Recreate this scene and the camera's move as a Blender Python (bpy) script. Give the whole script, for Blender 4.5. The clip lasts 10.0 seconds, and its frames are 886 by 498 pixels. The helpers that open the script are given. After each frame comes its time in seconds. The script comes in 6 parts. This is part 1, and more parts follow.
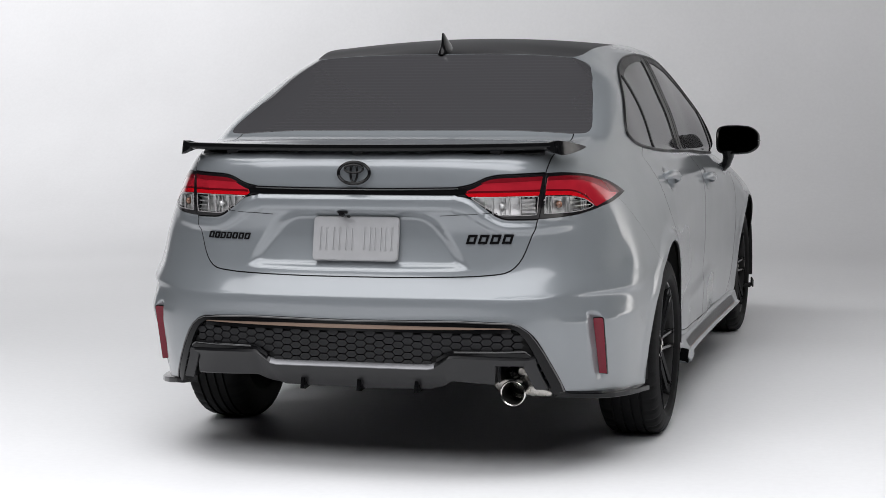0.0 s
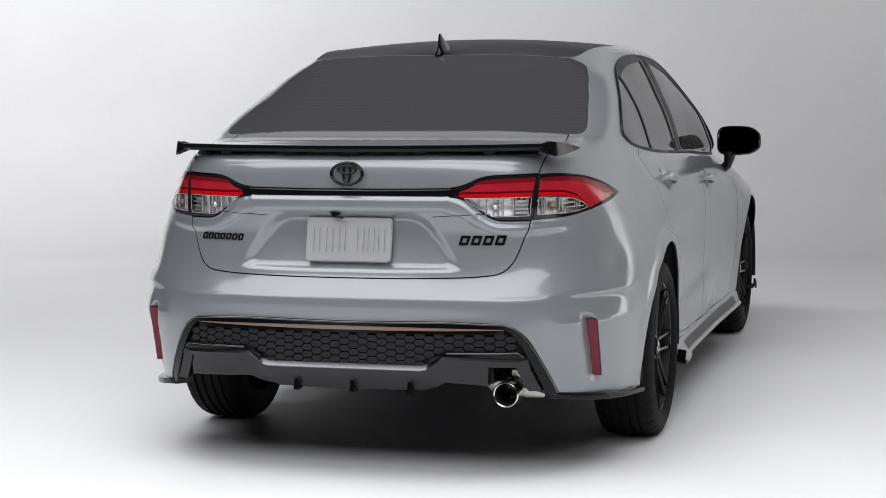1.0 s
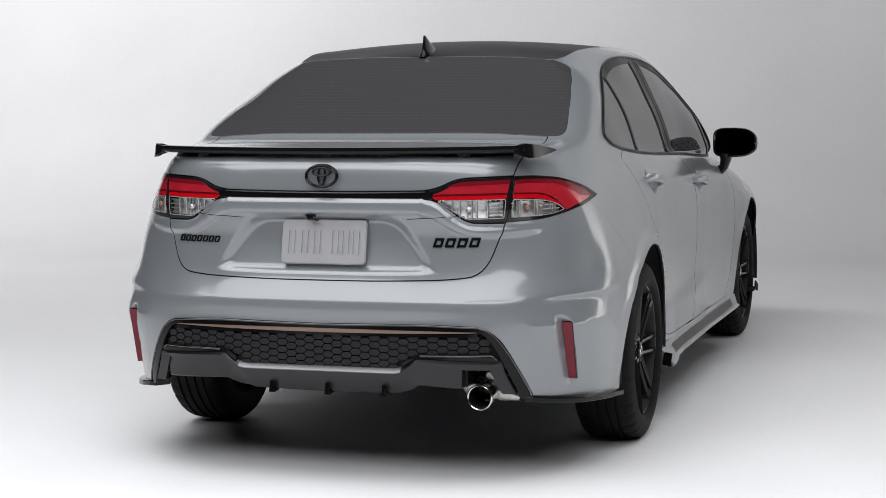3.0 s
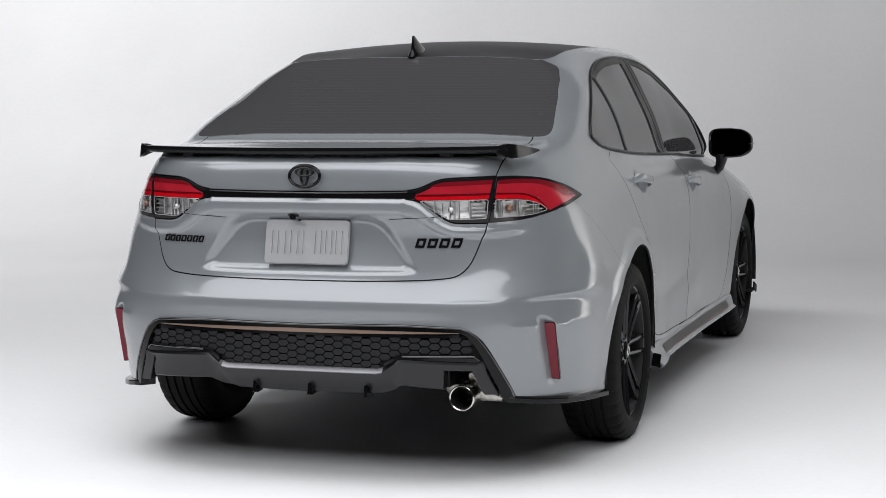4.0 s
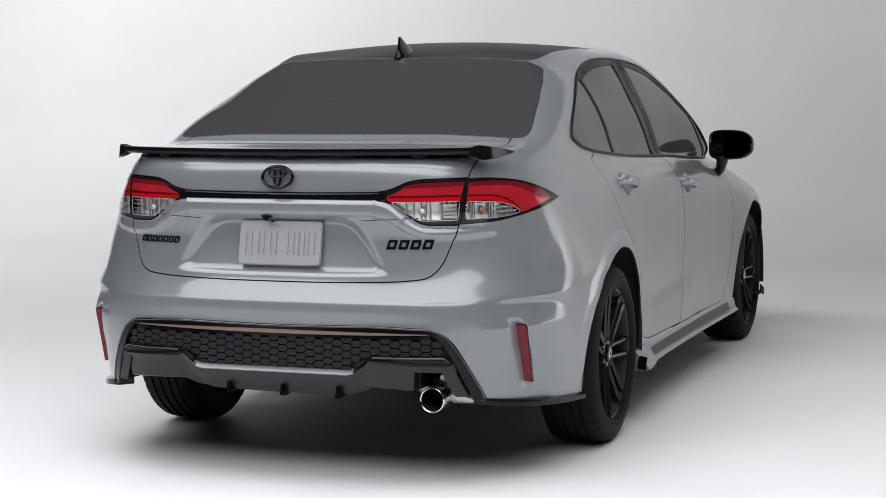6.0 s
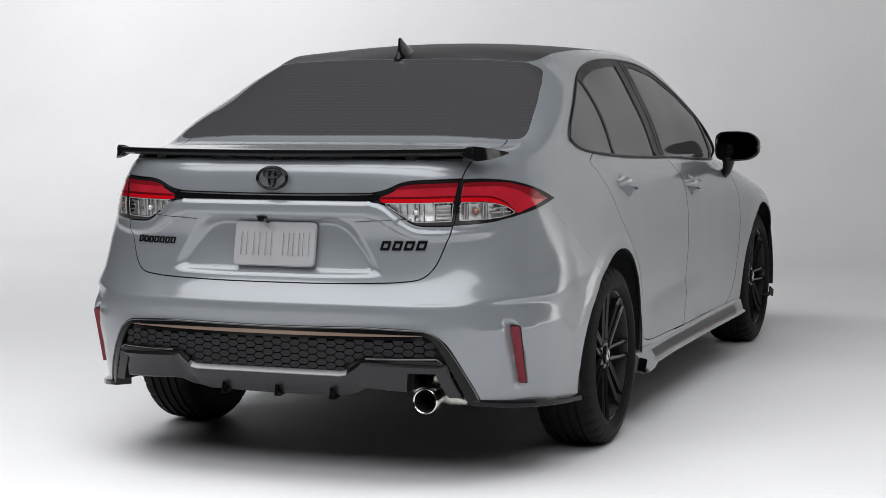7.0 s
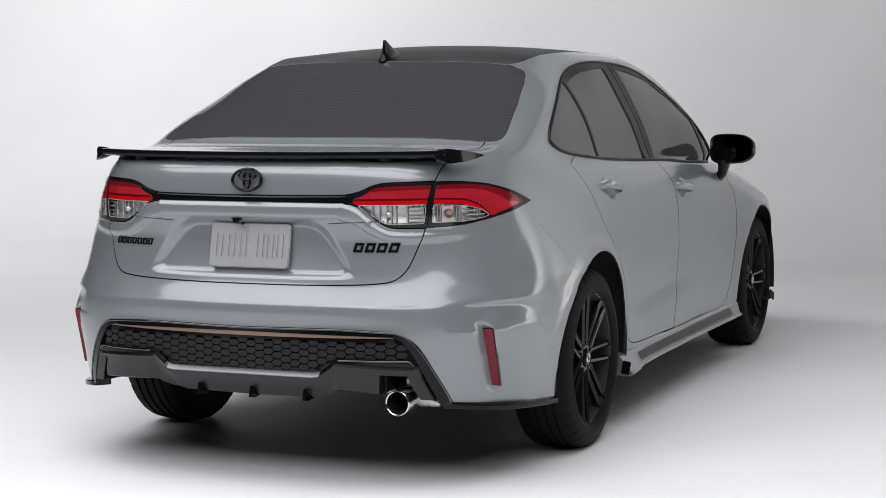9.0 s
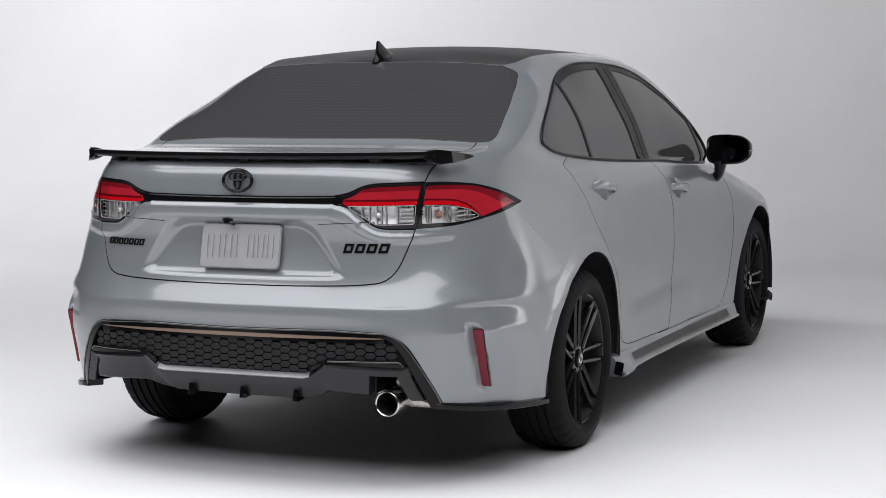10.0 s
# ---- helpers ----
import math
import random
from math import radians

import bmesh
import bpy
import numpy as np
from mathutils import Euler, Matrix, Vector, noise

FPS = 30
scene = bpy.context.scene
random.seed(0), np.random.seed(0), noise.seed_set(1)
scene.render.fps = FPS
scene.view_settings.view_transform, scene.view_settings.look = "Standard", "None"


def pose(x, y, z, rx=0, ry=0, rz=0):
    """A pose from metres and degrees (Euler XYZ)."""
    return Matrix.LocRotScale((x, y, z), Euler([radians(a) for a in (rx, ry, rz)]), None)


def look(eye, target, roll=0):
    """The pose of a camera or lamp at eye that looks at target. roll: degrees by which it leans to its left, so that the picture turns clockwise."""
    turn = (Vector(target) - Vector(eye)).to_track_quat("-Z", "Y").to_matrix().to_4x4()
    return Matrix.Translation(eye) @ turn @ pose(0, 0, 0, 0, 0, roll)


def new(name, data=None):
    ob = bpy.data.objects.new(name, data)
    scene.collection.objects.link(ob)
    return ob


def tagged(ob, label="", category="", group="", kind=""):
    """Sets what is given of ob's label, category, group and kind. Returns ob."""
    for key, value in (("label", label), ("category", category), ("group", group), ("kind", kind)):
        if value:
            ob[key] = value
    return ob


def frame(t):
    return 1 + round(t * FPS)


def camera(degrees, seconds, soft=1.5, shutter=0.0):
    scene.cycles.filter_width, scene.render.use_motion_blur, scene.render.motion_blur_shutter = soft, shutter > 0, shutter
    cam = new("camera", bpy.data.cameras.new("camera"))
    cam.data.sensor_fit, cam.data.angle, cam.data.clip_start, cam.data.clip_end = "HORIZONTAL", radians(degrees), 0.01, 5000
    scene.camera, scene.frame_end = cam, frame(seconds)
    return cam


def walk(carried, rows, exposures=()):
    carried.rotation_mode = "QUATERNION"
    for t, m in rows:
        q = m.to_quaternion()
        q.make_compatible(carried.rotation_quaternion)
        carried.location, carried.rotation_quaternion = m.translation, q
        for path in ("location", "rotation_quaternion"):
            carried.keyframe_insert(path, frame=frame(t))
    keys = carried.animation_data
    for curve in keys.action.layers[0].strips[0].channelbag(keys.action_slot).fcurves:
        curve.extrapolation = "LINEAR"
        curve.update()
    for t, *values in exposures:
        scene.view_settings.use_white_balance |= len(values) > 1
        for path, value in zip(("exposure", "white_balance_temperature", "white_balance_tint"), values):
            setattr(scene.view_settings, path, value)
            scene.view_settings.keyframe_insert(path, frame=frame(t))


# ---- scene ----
cam = camera(27.17, 10.0, soft=0.3)
# seconds, eye (x, y, z), yaw, pitch, roll; the car stands along +y, its rear at y = 0
ROWS = [
    (0.0, 1.9514, -5.8000, 1.3365, 15.602, -5.441, -0.516),
    (0.5, 1.9901, -5.7801, 1.3343, 15.898, -5.419, -0.503),
    (1.0, 2.0268, -5.7653, 1.3358, 16.147, -5.416, -0.546),
    (1.5, 2.0770, -5.7485, 1.3362, 16.434, -5.402, -0.580),
    (2.0, 2.1290, -5.7298, 1.3364, 16.800, -5.399, -0.602),
    (3.5, 2.3009, -5.6635, 1.3351, 17.783, -5.346, -0.591),
    (4.0, 2.3665, -5.6390, 1.3328, 18.187, -5.335, -0.584),
    (4.5, 2.4295, -5.6117, 1.3315, 18.756, -5.300, -0.564),
    (5.0, 2.5105, -5.5821, 1.3336, 19.251, -5.304, -0.567),
    (5.5, 2.5800, -5.5571, 1.3341, 19.650, -5.314, -0.531),
    (7.0, 2.7684, -5.4832, 1.3338, 21.159, -5.276, -0.479),
    (7.5, 2.8203, -5.4673, 1.3345, 21.616, -5.242, -0.442),
    (8.0, 2.8782, -5.4419, 1.3328, 22.034, -5.201, -0.423),
    (8.5, 2.9419, -5.4173, 1.3315, 22.336, -5.191, -0.429),
    (9.0, 2.9907, -5.3970, 1.3321, 22.558, -5.197, -0.437),
    (9.5, 3.0296, -5.3860, 1.3333, 22.776, -5.186, -0.434),
    (10.0, 3.0585, -5.3719, 1.3340, 22.923, -5.190, -0.445),
]
walk(cam, [(t, pose(x, y, z, 90 + pitch, 0, yaw) @ pose(0, 0, 0, 0, 0, roll)) for t, x, y, z, yaw, pitch, roll in ROWS])

# ---- light ----
world = bpy.data.worlds.new("studio_world")
scene.world = world
world.use_nodes = True
world.node_tree.nodes["Background"].inputs[0].default_value = (0.9, 0.93, 1.0, 1)
world.node_tree.nodes["Background"].inputs[1].default_value = 0.05
scene.view_settings.exposure = 0.0


def softbox(name, eye, target, wide, high, watts, color=(1, 1, 1), spread=180):
    data = bpy.data.lights.new(name, "AREA")
    data.shape, data.size, data.size_y = "RECTANGLE", wide, high
    data.energy, data.color, data.spread = watts, color, radians(spread)
    ob = new(name, data)
    ob.matrix_world = look(eye, target)
    return ob


# unseen lamp added to brighten the floor and the car's upper faces
softbox("overhead_fill", (0.0, -0.35, 5.4), (0.0, -0.35, 0), 9.0, 4.8, 440, (0.98, 0.985, 1.0))
softbox("rear_softbox", (0.7, -5.4, 5.4), (0.7, -5.4, 0), 13.4, 4.4, 610, (0.965, 0.97, 1.0))
# unseen lamp added to light the east wall, which brightens the flank
softbox("flank_bounce_lamp", (7.2, 3.0, 7.4), (14.0, 2.6, 1.2), 7.0, 1.4, 4100, (1.0, 0.968, 0.925), 140)
softbox("wall_softbox", (-9.0, 2.0, 6.0), (-6.0, 11.0, 2.6), 4.0, 2.0, 400, (0.985, 0.985, 1.0), 120)


# ---- materials ----
def material(name, color, rough=0.5, metal=0.0, coat=0.0, coat_rough=0.03, spec=0.5, grain=0.0, grain_scale=60.0, bump=0.0, bump_scale=200.0, stain=0.0, stain_scale=3.0, rough_var=0.0, transmission=0.0, ior=1.5, emit=0.0):
    """A principled surface with grain and stains in its colour, uneven gloss and fine relief."""
    m = bpy.data.materials.new(name)
    m.use_nodes = True
    nodes, links = m.node_tree.nodes, m.node_tree.links
    p = nodes["Principled BSDF"]
    p.inputs["Base Color"].default_value = (*color, 1)
    p.inputs["Roughness"].default_value, p.inputs["Metallic"].default_value = rough, metal
    p.inputs["Coat Weight"].default_value, p.inputs["Coat Roughness"].default_value = coat, coat_rough
    p.inputs["Specular IOR Level"].default_value, p.inputs["IOR"].default_value = spec, ior
    p.inputs["Transmission Weight"].default_value = transmission
    if emit:
        p.inputs["Emission Color"].default_value, p.inputs["Emission Strength"].default_value = (*color, 1), emit
    where = nodes.new("ShaderNodeTexCoord").outputs["Object"]

    def noise_node(scale, detail):
        n = nodes.new("ShaderNodeTexNoise")
        n.inputs["Scale"].default_value, n.inputs["Detail"].default_value = scale, detail
        links.new(where, n.inputs["Vector"])
        return n.outputs["Fac"]

    def spread_node(fac, low, high):
        n = nodes.new("ShaderNodeMapRange")
        n.inputs["From Min"].default_value, n.inputs["From Max"].default_value = 0.3, 0.7
        n.inputs["To Min"].default_value, n.inputs["To Max"].default_value = low, high
        links.new(fac, n.inputs["Value"])
        return n.outputs["Result"]

    if grain or stain:
        factor = None
        for amount, scale, detail in ((grain, grain_scale, 2), (stain, stain_scale, 5)):
            if amount:
                value = spread_node(noise_node(scale, detail), 1 - amount, 1 + amount)
                if factor is None:
                    factor = value
                else:
                    mul = nodes.new("ShaderNodeMath")
                    mul.operation = "MULTIPLY"
                    links.new(factor, mul.inputs[0]), links.new(value, mul.inputs[1])
                    factor = mul.outputs[0]
        tint = nodes.new("ShaderNodeVectorMath")
        tint.operation = "SCALE"
        tint.inputs[0].default_value = color
        links.new(factor, tint.inputs["Scale"])
        links.new(tint.outputs[0], p.inputs["Base Color"])
    if rough_var:
        links.new(spread_node(noise_node(stain_scale * 2, 4), rough * (1 - rough_var), rough * (1 + rough_var)), p.inputs["Roughness"])
    if bump:
        b = nodes.new("ShaderNodeBump")
        b.inputs["Strength"].default_value, b.inputs["Distance"].default_value = bump, 0.001
        links.new(noise_node(bump_scale, 3), b.inputs["Height"])
        links.new(b.outputs["Normal"], p.inputs["Normal"])
    return m


PAINT = material("silver_paint", (0.212, 0.229, 0.244), 0.38, 0.30, 1.0, 0.10, grain=0.05, grain_scale=2500, rough_var=0.05)
PAINT.node_tree.nodes["Principled BSDF"].inputs["Coat IOR"].default_value = 1.65
GLOSS_BLACK = material("gloss_black_plastic", (0.005, 0.005, 0.0055), 0.09, 0, 0.0, 0.03, spec=0.22, rough_var=0.2, stain_scale=6)
BEAD_BLACK = material("highlight_bead_black", (0.005, 0.005, 0.0055), 0.08, 0, 1.0, 0.02, spec=0.6, rough_var=0.2, stain_scale=6)
SATIN_BLACK = material("satin_black_plastic", (0.012, 0.012, 0.013), 0.42, spec=0.25, grain=0.1, grain_scale=500, bump=0.15, bump_scale=900)
ROOF_BLACK = material("black_roof_paint", (0.012, 0.012, 0.013), 0.42, 0, 0.0, 0.03, spec=0.08, grain=0.05, grain_scale=1500)
# black for shade inside shut lines; the front lip and grille backing share it
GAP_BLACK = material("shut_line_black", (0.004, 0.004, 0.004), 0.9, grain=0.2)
TINT_GLASS = material("tinted_glass", (0.050, 0.049, 0.052), 0.06, 0, 0, spec=0.55, rough_var=0.3, stain_scale=2)


def heated_glass():
    """Dark rear glass with the fine level lines of its heater."""
    m = material("heated_rear_glass", (0.040, 0.039, 0.042), 0.06, 0, 0, spec=0.55, rough_var=0.3, stain_scale=2)
    nodes, links = m.node_tree.nodes, m.node_tree.links
    wave = nodes.new("ShaderNodeTexWave")
    wave.wave_type, wave.bands_direction, wave.wave_profile = "BANDS", "Z", "SIN"
    wave.inputs["Scale"].default_value, wave.inputs["Distortion"].default_value = 28.0, 0.0
    links.new(nodes.new("ShaderNodeTexCoord").outputs["Object"], wave.inputs["Vector"])
    ramp = nodes.new("ShaderNodeValToRGB")
    ramp.color_ramp.elements[0].position, ramp.color_ramp.elements[0].color = 0.80, (0.047, 0.046, 0.049, 1)
    ramp.color_ramp.elements[1].position, ramp.color_ramp.elements[1].color = 1.0, (0.054, 0.053, 0.057, 1)
    links.new(wave.outputs["Fac"], ramp.inputs["Fac"])
    links.new(ramp.outputs["Color"], nodes["Principled BSDF"].inputs["Base Color"])
    return m


REAR_GLASS = heated_glass()
RED_LENS = material("red_lens", (0.34, 0.013, 0.024), 0.14, 0, 1.0, 0.03, grain=0.12, grain_scale=14)
RUBBER = material("tyre_rubber", (0.006, 0.006, 0.0064), 0.65, spec=0.14, grain=0.15, grain_scale=300, bump=0.2, bump_scale=500, stain=0.1)
RIM_BLACK = material("gloss_black_alloy", (0.008, 0.008, 0.009), 0.24, 0.0, 0.45, 0.04, spec=0.25, rough_var=0.2)
CHROME = material("polished_steel", (0.75, 0.73, 0.70), 0.18, 1.0, rough_var=0.4, stain_scale=8)
MUFFLER = material("dull_steel", (0.40, 0.385, 0.36), 0.28, 1.0, grain=0.15, grain_scale=40, rough_var=0.3, stain=0.15, stain_scale=12)
STEEL_DARK = material("brake_steel", (0.25, 0.25, 0.26), 0.35, 1.0, grain=0.2, grain_scale=80)
BRONZE = material("bronze_trim", (0.25, 0.175, 0.135), 0.42, 0.4, 0.3, grain=0.05, grain_scale=600)
FLOOR = material("white_studio_paint", (0.78, 0.78, 0.79), 0.55, spec=0.3, grain=0.012, grain_scale=35, stain=0.03, stain_scale=0.8, bump=0.08, bump_scale=120, rough_var=0.15)
UNDER = material("underbody_black", (0.01, 0.01, 0.01), 0.8, grain=0.3, grain_scale=30)


# ---- mesh helpers ----
def finish(name, bm, mat, parent=None, label="", smooth=True, angle=35.0):
    me = bpy.data.meshes.new(name)
    bmesh.ops.recalc_face_normals(bm, faces=bm.faces)
    bm.to_mesh(me)
    bm.free()
    me.materials.append(mat)
    if smooth:
        me.shade_smooth()
        me.set_sharp_from_angle(angle=radians(angle))
    ob = new(name, me)
    ob.parent = parent
    return tagged(ob, label) if label else ob


def part(name, bm, mat, parent, label="", smooth=True, angle=35.0):
    return finish(name, bm, mat, parent, label, smooth, angle)


def sheet(verts_faces, name, mat, parent=None, label=""):
    me = bpy.data.meshes.new(name)
    me.from_pydata(*verts_faces)
    me.materials.append(mat)
    ob = new(name, me)
    ob.parent = parent
    return tagged(ob, label) if label else ob


# ---- studio ----
def cyclorama():
    """White floor that sweeps up through a wide cove into the rear and side walls, as one painted sheet."""
    xs = np.linspace(-14, 14, 57)
    profile = [(-12.0, 0.0)]
    profile += [(y, 0.0) for y in np.linspace(-11, 8.0, 40)]
    profile += [(8.0 + 3.0 * math.sin(a), 3.0 - 3.0 * math.cos(a)) for a in np.linspace(0.05, math.pi / 2, 24)]
    profile += [(11.0, z) for z in np.linspace(3.3, 8.0, 12)]
    bm = bmesh.new()
    grid = [[bm.verts.new((x, y, z)) for x in xs] for y, z in profile]
    for a, b in zip(grid, grid[1:]):
        for i in range(len(xs) - 1):
            bm.faces.new((a[i], a[i + 1], b[i + 1], b[i]))
    bmesh.ops.translate(bm, vec=(0, 0, -0.024), verts=bm.verts)
    ob = finish("floor", bm, FLOOR)
    return tagged(ob, "seamless white painted studio floor curving up into wall", "studio floor", kind="structure")


def plain_wall(name, corners, label):
    bm = bmesh.new()
    vs = [bm.verts.new(c) for c in corners]
    f = bm.faces.new(vs)
    bmesh.ops.solidify(bm, geom=[f], thickness=0.1)
    return tagged(finish(name, bm, WALL, smooth=False), label, "wall", kind="structure")


# side walls, end wall and ceiling are unseen, added to shape light and reflections
GREY_WALL = WALL = material("studio_wall_paint", (0.45, 0.45, 0.46), 0.8, grain=0.03, stain=0.04)
cyclorama()
plain_wall("wall_west", [(-14, -12, 0), (-14, 11, 0), (-14, 11, 8), (-14, -12, 8)], "unseen grey side wall added to close the room")
# white here only to bounce light onto the flank
WALL = material("bounce_wall_white", (0.8, 0.8, 0.8), 0.8, grain=0.02, stain=0.03)
plain_wall("bounce_wall_east", [(14, 11, 0), (14, 0.4, 0), (14, 0.4, 8), (14, 11, 8)], "unseen white wall added to bounce light onto the flank")
# dark here only so that the rear corner reflects less light
WALL = material("dark_reflection_wall", (0.16, 0.16, 0.163), 0.8, grain=0.03, stain=0.04)
plain_wall("shade_wall_southeast", [(14, 0.4, 0), (14, -12, 0), (14, -12, 8), (14, 0.4, 8)], "unseen dark wall added to darken reflections in the rear corner")
# pale here only to throw light back on the car's rear
WALL = material("rear_fill_wall", (0.72, 0.72, 0.75), 0.8, grain=0.02, stain=0.03)
plain_wall("fill_wall_south", [(14, -12, 0), (-14, -12, 0), (-14, -12, 8), (14, -12, 8)], "unseen pale wall added to brighten the car's rear")
WALL = GREY_WALL
plain_wall("ceiling", [(-14, -12, 8), (-14, 11, 8), (14, 11, 8), (14, -12, 8)], "unseen grey ceiling added to close the room")


# ---- the car's skin: rings round the body, each from the rear centre round the flank to the front centre ----
FLANK_Y = (0.64, 1.0, 1.4, 1.9, 2.5, 3.1, 3.7, 4.2)
REAR_X = (0.0, 0.2, 0.4, 0.56, 0.69, 0.785, 0.845)
NOSE_X = (0.69, 0.4, 0.0)


def ring(rear_y, rear_z, flank_x, flank_z, nose_y, nose_z, rear_x=REAR_X, flank_y=FLANK_Y, nose_x=NOSE_X):
    """One ring of the skin: depth and height over the rear stations, width and height over the flank's, and the nose."""
    rear_z = rear_z if isinstance(rear_z, tuple) else (rear_z,) * 7
    flank_z = flank_z if isinstance(flank_z, tuple) else (flank_z,) * 8
    return list(zip(rear_x, rear_y, rear_z)) + list(zip(flank_x, flank_y, flank_z)) + list(zip(nose_x, nose_y, nose_z))


